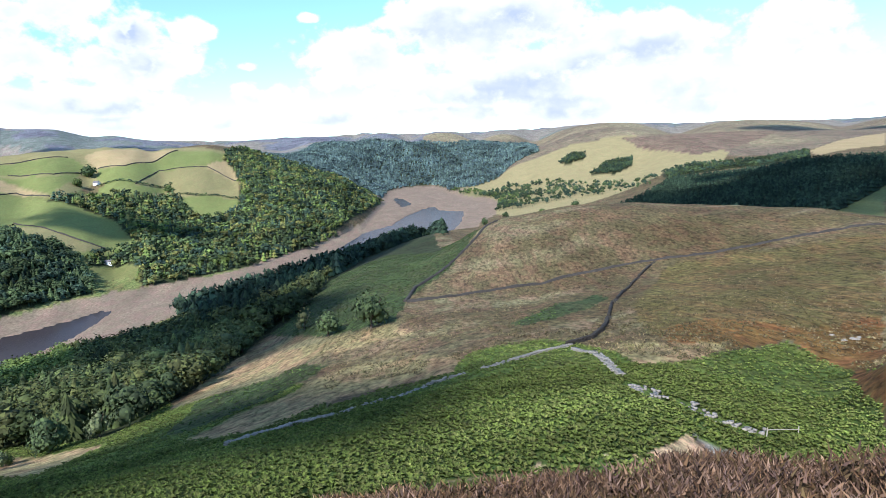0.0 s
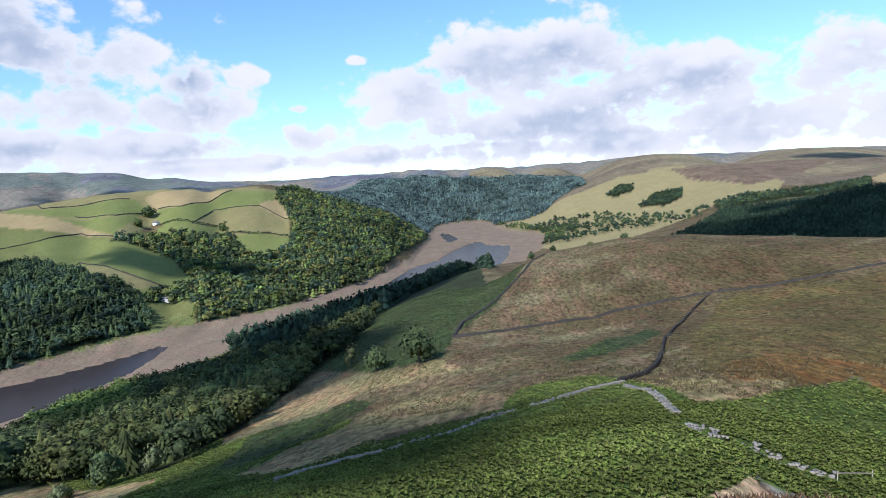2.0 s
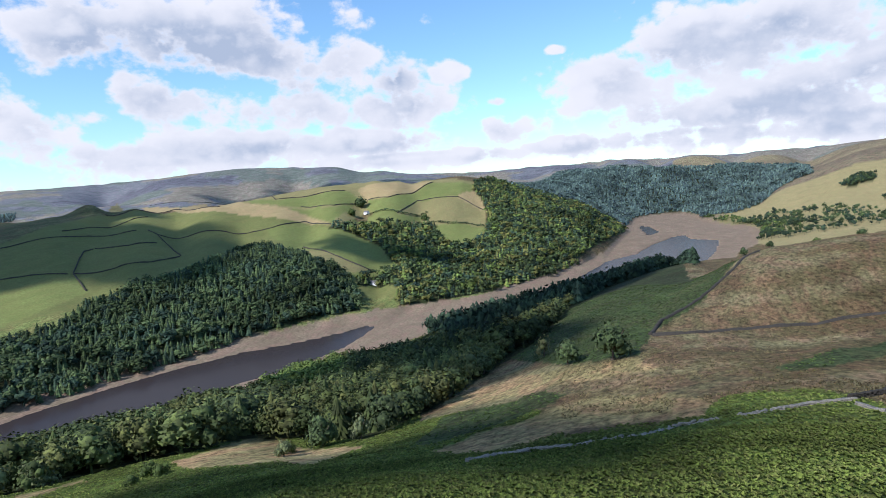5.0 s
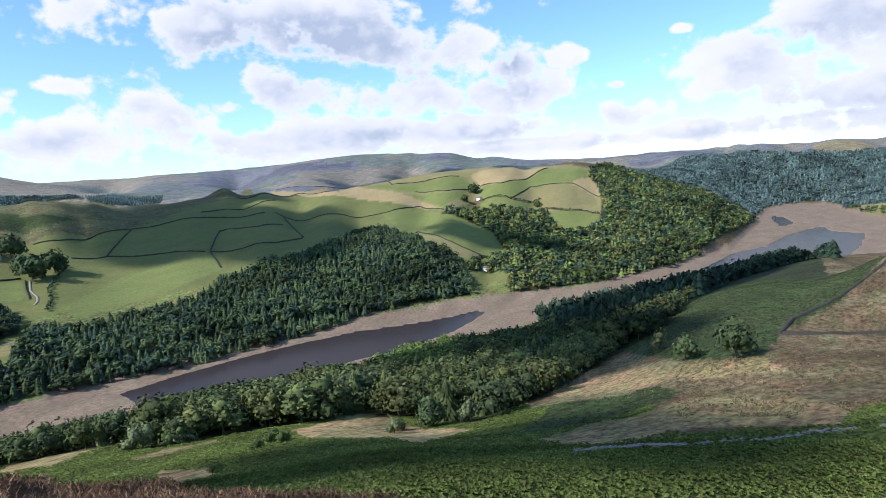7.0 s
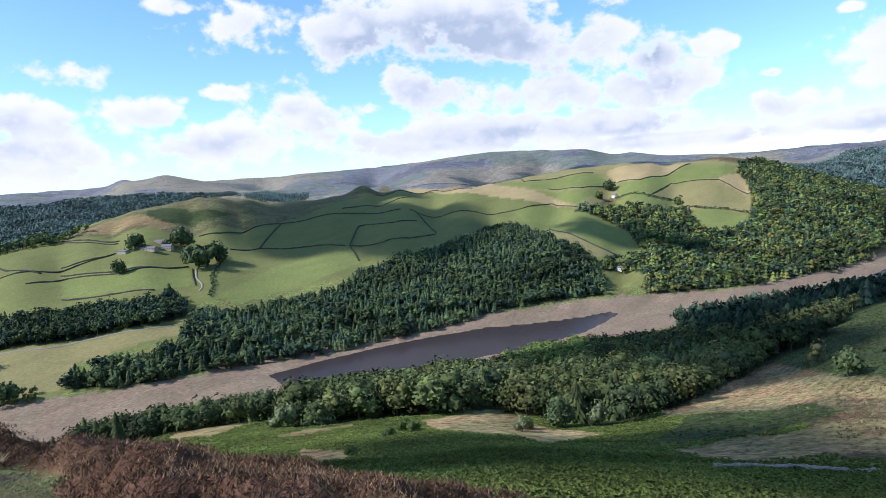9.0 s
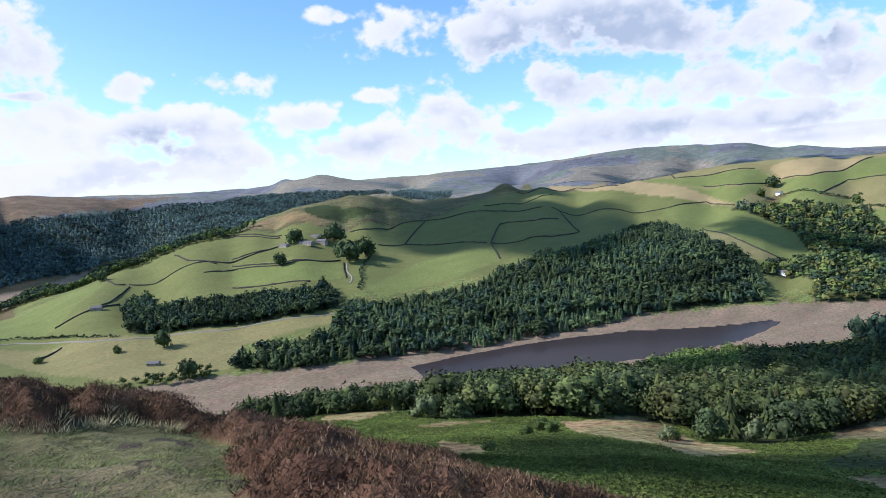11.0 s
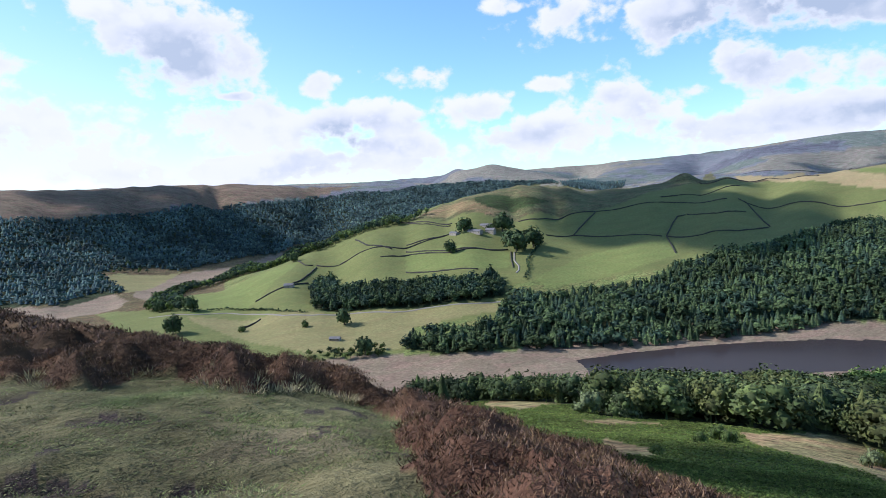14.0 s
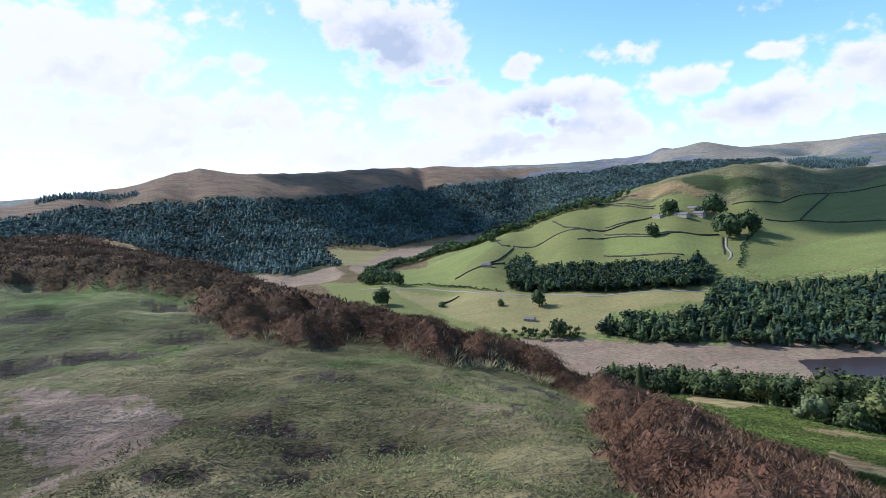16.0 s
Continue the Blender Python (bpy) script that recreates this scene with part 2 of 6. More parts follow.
def ground_material():
    m, n, b = surface("open_ground", 0.95, 0.1)
    at = n.add("ShaderNodeAttribute", attribute_name="cover")
    c, coarse = at.outputs[0], at.outputs["Alpha"]
    p = n.add("ShaderNodeTexCoord").outputs["Object"]
    streak = n.vec("MULTIPLY", p, (1.0, 0.45, 1.0))
    fine = n.noise(p, 5.0, 6.0, 0.75)
    tuft = n.noise(streak, 0.55, 8.0, 0.72)
    wide = n.noise(streak, 0.035, 7.0, 0.66, 0.8)
    g = n.math("MULTIPLY", n.ramp(tuft, 0.35, 0.65, 0.30, 1.70, "LINEAR"), n.math("MULTIPLY", n.ramp(wide, 0.34, 0.66, 0.68, 1.32, "LINEAR"), n.ramp(fine, 0.3, 0.7, 0.75, 1.25, "LINEAR")))
    g = n.math("MULTIPLY_ADD", n.math("SUBTRACT", g, 1.0), coarse, 1.0)
    # withered and green growth take turns
    dry = n.math("MULTIPLY_ADD", n.math("SUBTRACT", n.ramp(n.noise(streak, 0.09, 6.0, 0.7, 0.5), 0.42, 0.62), 0.5), coarse, 0.5)
    tint = n.mix(dry, (0.93, 1.04, 0.92, 1), (1.14, 0.98, 1.02, 1))
    col = n.vec("MULTIPLY", n.vec("MULTIPLY", c, tint), n.add("ShaderNodeCombineXYZ", {0: g, 1: g, 2: g}).outputs[0])
    n.put(b.inputs["Base Color"], col)
    n.put(b.inputs["Normal"], n.add("ShaderNodeBump", {"Strength": n.math("MULTIPLY", coarse, 0.8), "Distance": 0.6, "Height": n.math("ADD", tuft, n.math("MULTIPLY", fine, 0.15))}))
    return m


def foliage_material():
    m, n, b = surface("foliage", 0.85, 0.08)
    c = n.add("ShaderNodeAttribute", attribute_name="cover").outputs[0]
    isl = n.add("ShaderNodeNewGeometry").outputs["Random Per Island"]
    p = n.add("ShaderNodeTexCoord").outputs["Object"]
    g = n.math("MULTIPLY", n.ramp(isl, 0, 1, 0.58, 1.5, "LINEAR"), n.ramp(n.noise(p, 0.8, 3.0, 0.6), 0.3, 0.7, 0.8, 1.2))
    n.put(b.inputs["Base Color"], n.vec("MULTIPLY", c, n.add("ShaderNodeCombineXYZ", {0: g, 1: g, 2: n.math("POWER", g, 0.7)}).outputs[0]))
    return m


def water_material():
    m, n, b = surface("reservoir_water", 0.18, 0.16)
    b.inputs["Base Color"].default_value, b.inputs["IOR"].default_value = (0.042, 0.034, 0.033, 1), 1.16
    p = n.add("ShaderNodeTexCoord").outputs["Object"]
    n.put(b.inputs["Normal"], n.add("ShaderNodeBump", {"Strength": 0.22, "Distance": 0.1, "Height": n.noise(p, 0.6, 4.0, 0.6)}))
    return m


GROUND, FOLIAGE, WATER = ground_material(), foliage_material(), water_material()

PALETTE = {
    'moor': (0.122, 0.090, 0.046), 'pasture': (0.150, 0.160, 0.056), 'pasture_bright': (0.168, 0.192, 0.062), 'pasture_dry': (0.225, 0.200, 0.088),
    'straw': (0.33, 0.255, 0.13), 'pasture_pale': (0.165, 0.175, 0.075), 'soil': (0.055, 0.045, 0.035), 'rough': (0.130, 0.118, 0.056), 'heath': (0.165, 0.115, 0.078), 'bracken': (0.100, 0.130, 0.028), 'bracken_dark': (0.05, 0.065, 0.024),
    'moor_olive': (0.118, 0.088, 0.032), 'pasture_tan': (0.285, 0.240, 0.115), 'rough_brown': (0.215, 0.155, 0.078), 'gravel': (0.23, 0.20, 0.165), 'straw_grass': (0.275, 0.205, 0.100), 'rust': (0.165, 0.085, 0.028), 'sand': (0.55, 0.38, 0.22), 'mud': (0.222, 0.166, 0.117), 'wood': (0.035, 0.042, 0.018),
    # the far moor's pale blue-grey has distance haze mixed into it
    'turf': (0.104, 0.102, 0.046), 'heather': (0.080, 0.048, 0.028), 'hazy_moor': (0.150, 0.152, 0.170), 'track': (0.215, 0.178, 0.130)}

# ---- the lie of the land: x, y, z along its ridges, brows and shores ----
LINES = {
    'platform': [(-1, 0.6, 158.4), (-3, -0.5, 158.4), (-3.2, 0.6, 158.35), (-5.2, -3, 158.45), (-5.8, -1.6, 158.3), (-5, 0, 158.2), (-9.7, -7.1, 158.45), (-9.2, -3.9, 158.2), (-6, -10.4, 159), (2.6, 1.5, 158.6), (-0.5, 1.5, 158.35), (2.1, -5.6, 159.2), (-21.2, -21.2, 158.9)],
    'brow': [(-3.1, 2.9, 157.5), (-1.8, 3.1, 157.5), (-0.6, 3.3, 157.52), (0.6, 3.5, 157.56), (2.1, 3.6, 157.6), (-3.8, 2.6, 157.5), (-4.6, 2.4, 157.48), (-5.6, 2.1, 157.42), (-6.6, 1.5, 157.45), (-8.3, 0.7, 157.4), (-10, -0.5, 157.32), (-11.9, -1.7, 157.25), (-14.5, -3.7, 157.3), (-17.2, -5.4, 157.2), (-25.8, -10.9, 156.8), (-35.5, -18.3, 157.2), (-38.5, -23.3, 157.5), (-37.4, -26.7, 157.6), (-35.7, -32.1, 158.6)],
    'scarp': [(14.1, 19.4, 146.5), (7.4, 22.8, 144.6), (-0, 24, 143.8), (-7.4, 22.8, 144), (-13.8, 19.7, 144.5), (-19.9, 16.7, 145.2), (-26.5, 14.1, 144), (-32.8, 8.8, 144.5), (-40, 1.4, 144), (-54.2, -9.6, 143), (-74, -30, 145), (-83, -56, 148), (-9.2, 7.7, 153), (-11.5, 6.1, 152.6), (-14.5, 3.9, 152.8), (-18, 0.6, 153), (-23.6, -4.2, 153), (-3.4, 9.4, 153.4), (3.4, 9.4, 153.6)],
    'bench': [(27, 37.2, 138.16), (14.2, 43.7, 136.76), (-0, 46, 135.34), (-14.8, 45.7, 134.91), (-27.5, 47.6, 132.58), (-38.6, 46, 130.74), (-54, 45, 126.6), (-69, 40, 124), (-85, 31, 122.7), (-103, 18, 120.7)],
    'bench_low': [(46, 63, 130.1), (25, 72, 129.9), (7, 86, 125.6), (-14, 99, 118.4), (-38, 103, 112.4), (-60, 104, 107.8), (-84, 100, 104.8), (-111, 93, 100.5), (-139, 80, 97), (-164, 60, 94.6), (-188, 26, 94.6), (-236, -42, 86.6), (-265, -141, 85.2)],
    'bench_foot': [(73, 101, 122.7), (51, 114, 121.1), (29, 132, 117.2), (5, 150, 110.7), (-17, 164, 103.2), (-41, 165, 98.5), (-67, 167, 92.3)],
    'moor_mid': [(135, 186, 115.3), (101, 207, 111.1), (76, 228, 105.5), (40, 227, 101.8), (8, 230, 98.4), (-21, 239, 96.1)],
    'moor_wall': [(213, 302, 115.2), (170, 306, 109.6), (105, 313, 100.6), (47, 306, 93.5), (-18, 269, 93.2)],
    'moor_crest': [(259, 368, 111.9), (257, 429, 110.1), (222, 481, 108.5), (155, 517, 108.8), (103, 510, 108.6), (50, 487, 104.2), (26, 469, 99.8), (-0, 440, 89.5), (-22, 419, 84.4)],
    'moor_back': [(321, 459, 92), (270, 580, 86), (168, 628, 80), (85, 604, 74), (31, 589, 68), (-10, 600, 66)],
    'near_wood_edge': [(-7, 760, 57), (-76, 555, 58), (-94, 440, 60), (-104, 313, 64), (-103, 239, 72), (-96, 166, 84.5), (-113, 150, 85), (-154, 143, 82), (-180, 130, 79), (-212, 113, 76), (-240, 87, 72), (-271, 48, 66), (-329, -29, 58), (-389, -157, 50)],
    'near_shore': [(-533, -173, 12), (-496, -61, 8), (-479, 33, 7), (-456, 114, 6), (-425, 189, 6), (-397, 278, 6), (-371, 371, 6), (-332, 457, 6), (-293, 552, 6), (-241, 662, 6), (-175, 822, 6), (-91, 1036, 6), (-0, 1190, 6), (82, 1338, 6), (153, 1743, 8), (87, 1998, 8), (20, 2300, 8)],
    'near_slope': [(-287, 201, 40), (-262, 262, 41), (-223, 307, 42), (-188, 353, 42), (-168, 460, 40), (-129, 606, 36), (-71, 817, 32), (-320, 142, 38), (-362, 77, 36), (-400, 0, 33)],
    'far_shore': [(-818, -266, 8), (-631, -107, 8), (-592, -21, 8), (-599, 42, 8), (-573, 132, 8), (-539, 196, 8), (-515, 292, 8), (-498, 418, 8), (-467, 551, 8), (-418, 668, 8), (-359, 749, 8), (-290, 818, 8), (-213, 1049, 8), (-185, 1165, 8), (-183, 1489, 8), (-195, 1990, 8), (-196, 2492, 9), (-84, 2679, 9)],
    'left_arm': [(-1075, -278, 2), (-1109, -216, 2), (-1261, -155, 2), (-1398, -73, 2), (-1728, 91, 2), (-1985, 244, 3), (-951, -309, 2)],
    'left_arm_near': [(-922, -230, 14), (-1001, -195, 10), (-1185, -104, 10), (-1400, 0, 12), (-1597, 98, 14), (-1827, 289, 20)],
    'left_arm_far': [(-1066, -431, 10), (-1149, -308, 8), (-1231, -217, 9), (-1504, -132, 9), (-1828, 80, 10), (-2129, 299, 12)],
    'spur_edge': [(-1050, 5, 36.7), (-1115, 109, 64), (-1159, 219, 95.1), (-1185, 331, 119.2), (-1198, 422, 141.2), (-1200, 549, 160), (-1210, 663, 149.2), (-1261, 775, 138)],
    'spur_back': [(-1279, 45, 20), (-1458, 257, 50), (-1500, 430, 80), (-1483, 599, 100), (-1516, 875, 110), (-1494, 1253, 120), (-1286, 1532, 120), (-1050, 1819, 120)],
    'spur_low': [(-845, -89, 19.3), (-820, 0, 15.4), (-756, 79, 23.3), (-699, 174, 22.7), (-670, 263, 27.9), (-950, 0, 28.2), (-895, 94, 30.3), (-844, 210, 48.6), (-808, 294, 59), (-743, 347, 46.2), (-691, 383, 33.5), (-647, 470, 34.7)],
    'farm_shelf': [(-930, 367, 86.6), (-970, 242, 72.5), (-883, 469, 67.2), (-819, 574, 67.2), (-755, 656, 74.3), (-990, 139, 51.4)],
    'crook_side': [(-1075, 349, 108.7), (-1051, 468, 111.8), (-1028, 620, 99.2), (-946, 739, 92.9), (-849, 849, 86.6), (-765, 912, 81), (-1157, 752, 123.9), (-1095, 919, 122.6), (-1011, 1011, 120.1), (-1060, 563, 105.5)],
    'crook_top': [(-1275, 828, 139.3), (-1262, 917, 143.1), (-1228, 994, 146.2), (-1182, 1064, 146.1), (-1131, 1131, 144.6), (-1067, 1152, 144.9)],
    'wood_knob': [(-674, 566, 47), (-636, 636, 58), (-615, 698, 66), (-589, 746, 74), (-533, 762, 62), (-490, 755, 44), (-453, 754, 20), (-549, 609, 40), (-488, 671, 34), (-429, 791, 13)],
    'field_hill': [(-418, 864, 34.5), (-510, 883, 45.6), (-619, 885, 61.7), (-739, 946, 84.5), (-744, 1103, 101.9), (-695, 1238, 111.7), (-569, 1279, 89.1), (-489, 1344, 95.1), (-454, 1154, 47.2), (-416, 1189, 49.8), (-517, 1061, 54.7), (-481, 944, 37.4)],
    'field_hill_top': [(-998, 1120, 146.9), (-956, 1220, 157.3), (-899, 1384, 177.9), (-798, 1501, 186.7), (-681, 1558, 179.3), (-561, 1541, 164.3)],
    'wood_side': [(-471, 1424, 107.6), (-489, 1523, 143.2), (-324, 1207, 50.6), (-271, 1220, 37.4), (-388, 1449, 91.9), (-343, 1614, 96.6), (-266, 1679, 70.9), (-482, 1682, 141.7), (-450, 1949, 128.6), (-344, 2173, 83.2), (-286, 2332, 41)],
    'mid_wood_top': [(-702, 2814, 149.9), (-592, 3043, 178.9), (-414, 3375, 210.4), (-120, 3448, 205.2), (181, 3445, 190.1), (524, 3309, 160)],
    'mid_wood': [(-298, 2834, 90.3), (-213, 3043, 112.1), (53, 3050, 106.8), (-0, 2900, 63.8), (227, 2590, 51), (-731, 2391, 151.3), (-974, 2411, 160)],
    'right_hill_top': [(251, 2387, 67.8), (473, 2455, 151.3), (704, 2503, 187.2), (906, 2490, 188.7), (1098, 2467, 188.3), (1400, 2425, 184.4), (1646, 2265, 172.2)],
    'right_hill': [(244, 1985, 30.7), (416, 1956, 72.7), (585, 1913, 90.2), (178, 1691, 17.2), (322, 1516, 32.6), (464, 1427, 65.6), (651, 1462, 87.3), (850, 1472, 118.5), (1058, 1456, 131.7), (1033, 1942, 137)],
    'plantation': [(470, 647, 87.2), (463, 713, 85.6), (250, 968, 51.4), (359, 987, 64.4), (465, 997, 86.9), (575, 996, 107.8), (705, 971, 118.1), (280, 771, 60.8), (385, 724, 70.9)],
    'win_slope': [(-1331, -433, 22.7), (-1477, -260, 23.5), (-1899, -66, 50.4), (-1348, -658, 70.9), (-1161, -783, 76.8), (-1747, -435, 103.4), (-1981, -278, 121.6), (-1669, -674, 128.6), (-1633, -869, 134.2), (-2349, -82, 151.8), (-2387, 251, 93), (-2152, 457, 83.2), (-2092, 680, 87), (-2193, 976, 109.7), (-2205, 1378, 128.2)],
    'win_top': [(-1537, -1117, 168.3), (-1677, -1089, 184.4), (-1924, -959, 205), (-2071, -879, 244.5), (-2126, -825, 257.6), (-2167, -708, 233.6), (-2246, -494, 224.2), (-2385, -268, 229.1), (-2599, -59, 221.3), (-2785, 293, 201.5), (-2798, 544, 194.8), (-2788, 799, 190.4), (-2669, 1133, 190.4), (-2555, 1475, 175.4), (-2427, 1763, 165.2), (-2229, 2007, 162.6)],
    'lose_hill': [(-4047, 1122, 215), (-3811, 1216, 243.8), (-3877, 1335, 285.3), (-3840, 1436, 267.4), (-3796, 1549, 296), (-3746, 1668, 270.9), (-3701, 1765, 253), (-3586, 1988, 231.6)],
    'great_ridge': [(2763, 3802, 262.6), (2250, 4127, 258.5), (1553, 4436, 284.7), (727, 4643, 284.7), (-16, 4700, 266.7), (-583, 4613, 279.3), (-807, 4579, 265.5), (-1125, 4512, 270.4), (-1437, 4422, 251.7), (-1862, 4261, 263.1), (-2038, 4179, 281.8), (-2124, 4080, 300.5), (-2004, 3691, 277.3), (-2169, 3596, 325), (-2409, 3440, 336), (-2700, 3217, 347), (-3051, 3030, 317.7), (-3412, 2934, 305.3), (-3695, 2655, 287.1), (-3900, 2343, 275.2), (-4463, 1113, 248.3), (-4530, 799, 240.3), (-4600, 0, 256.4), (-4530, -799, 240.3), (-4169, -1944, 224.2), (-3768, -2638, 208.2)],
    'far_basin': [(-1928, 2298, 120), (-1550, 2685, 130), (-2681, 2250, 150), (-2065, 2949, 190), (-1231, 3383, 140), (-564, 4011, 190), (515, 3664, 150), (1265, 3477, 170), (2014, 3223, 190), (-3118, 1800, 150), (-3477, 932, 150), (-3500, 0, 160), (-3091, -828, 190), (-2598, -1500, 160)],
    'crook_rear': [(-1426, 926, 128), (-1371, 1071, 130), (-1287, 1200, 130), (-1164, 1293, 130), (-1087, 1497, 150), (-950, 1645, 160), (-773, 1736, 160)],
    'spur_toe': [(-825, -206, 10), (-766, -149, 10), (-865, -248, 8)],
    'mid_basin': [(-204, 3895, 190), (204, 3895, 190), (-895, 3590, 180), (-649, -262, 8), (-706, -376, 12), (-944, -460, 8), (-464, -187, 30)],
    'rim': [(3439, 3561, 257.6), (3182, 3792, 257.6), (2910, 4005, 257.6), (2623, 4198, 255.3), (2324, 4371, 255.1), (2013, 4522, 267), (1693, 4651, 278.9), (1364, 4758, 281), (1029, 4842, 281), (689, 4902, 279.1), (345, 4938, 270.7), (-0, 4950, 262.4), (-345, 4938, 269.9), (-689, 4902, 272.5), (-1029, 4842, 264.6), (-1364, 4758, 257.2), (-1693, 4651, 251.6), (-2013, 4522, 262.7), (-2324, 4371, 294.4), (-2623, 4198, 347.1), (-2910, 4005, 359.7), (-3182, 3792, 370.1), (-3439, 3561, 340.1), (-3679, 3312, 316.4), (-3901, 3048, 297.8), (-4104, 2768, 283.2), (-4287, 2475, 273.1), (-4449, 2170, 266), (-4590, 1854, 258.9), (-4708, 1530, 251.8), (-4803, 1198, 244.7), (-4875, 860, 236), (-4923, 517, 242.9), (-4947, 173, 249.9), (-4947, -173, 249.9), (-4923, -517, 242.9), (-4875, -860, 236), (-4803, -1198, 231.4), (-4708, -1530, 226.8), (-4590, -1854, 222.2), (-4449, -2170, 217), (-4287, -2475, 210.1), (-4104, -2768, 203.2), (-3901, -3048, 201.5), (-3679, -3312, 201.5), (-3439, -3561, 201.5), (-3182, -3792, 201.5)],
    'win_back': [(-1699, -1234, 163), (-1949, -1125, 185), (-2284, -1017, 225), (-2443, -889, 230), (-2451, -703, 215), (-2561, -451, 222), (-2740, -240, 225), (-3000, 0, 222), (-3133, 329, 205), (-3130, 665, 195), (-3091, 1004, 190)],
    'behind': [(-50, -87, 170), (17, -98, 178), (77, -64, 180), (100, -0, 178), (87, 50, 165), (64, 77, 140), (-300, -520, 140), (104, -591, 215), (491, -344, 235), (591, 104, 215), (460, 386, 140), (-1250, -2165, 200), (855, -2349, 230), (2349, -855, 230), (2165, 1250, 220), (-2400, -4157, 190), (1642, -4511, 200), (4511, -1642, 200), (4157, 2400, 200), (223, 201, 110), (849, 849, 120)],
}


# the two rocky tops on the far ridge: x, y, height, radius
KNOLLS = [(-1249, 993, 14.0, 34.0), (-1275, 1009, 8.0, 60.0), (-1212, 1053, 8.0, 50.0)]


def warp(x, y):
    """The plan, drawn in so that near and far ground get the same care."""
    r = np.hypot(x, y) + 1e-9
    k = np.log1p(r / 6.0) / r
    return np.stack([x * k, y * k], -1)


def kernel(d2):
    return 0.5 * d2 * np.log(d2 + 1e-9)


RIDGES = ('great_ridge', 'rim', 'win_top', 'win_back', 'lose_hill', 'field_hill_top', 'crook_top', 'crook_rear', 'spur_edge', 'spur_back', 'moor_crest', 'moor_back', 'moor_wall', 'far_shore', 'near_shore', 'mid_wood_top', 'right_hill_top')


def knots():
    """The lines' points; along ridges and shores with more between them."""
    for name, line in LINES.items():
        line = np.array(line, float)
        if name in RIDGES:
            w = warp(line[:, 0], line[:, 1])
            for a, b, da in zip(line, line[1:], np.hypot(*(w[1:] - w[:-1]).T)):
                n = max(1, int(da / 0.16))
                for k in range(n):
                    yield a + (b - a) * k / n
            yield line[-1]
        else:
            yield from line


LAKE_BED = [p[:2] for p in LINES['near_shore'] + LINES['far_shore'][:0:-1]]
KNOTS = np.array(list(knots()))
KW = warp(KNOTS[:, 0], KNOTS[:, 1])
nk = len(KNOTS)
_A = np.zeros((nk + 3, nk + 3))
_A[:nk, :nk] = kernel(((KW[:, None] - KW[None]) ** 2).sum(-1)) + 4e-5 * np.eye(nk)
_A[:nk, nk] = _A[nk, :nk] = 1
_A[:nk, nk + 1:] = KW
_A[nk + 1:, :nk] = KW.T
_W = np.linalg.solve(_A, np.concatenate([KNOTS[:, 2], np.zeros(3)]))


def height(x, y):
    """Height of the smooth ground at x, y (arrays)."""
    x, y = np.atleast_1d(np.asarray(x, float)), np.atleast_1d(np.asarray(y, float))
    p = warp(x, y)
    z = np.empty(len(p))
    for i in range(0, len(p), 20000):
        q = p[i:i + 20000]
        d2 = ((q ** 2).sum(-1)[:, None] + (KW ** 2).sum(-1)[None] - 2 * q @ KW.T).clip(0)
        z[i:i + 20000] = kernel(d2) @ _W[:nk] + _W[nk] + q @ _W[nk + 1:]
    for kx, ky, kh, kr in KNOLLS:
        z = z + kh * np.exp(-((x - kx) ** 2 + (y - ky) ** 2) / kr ** 2)
    return z

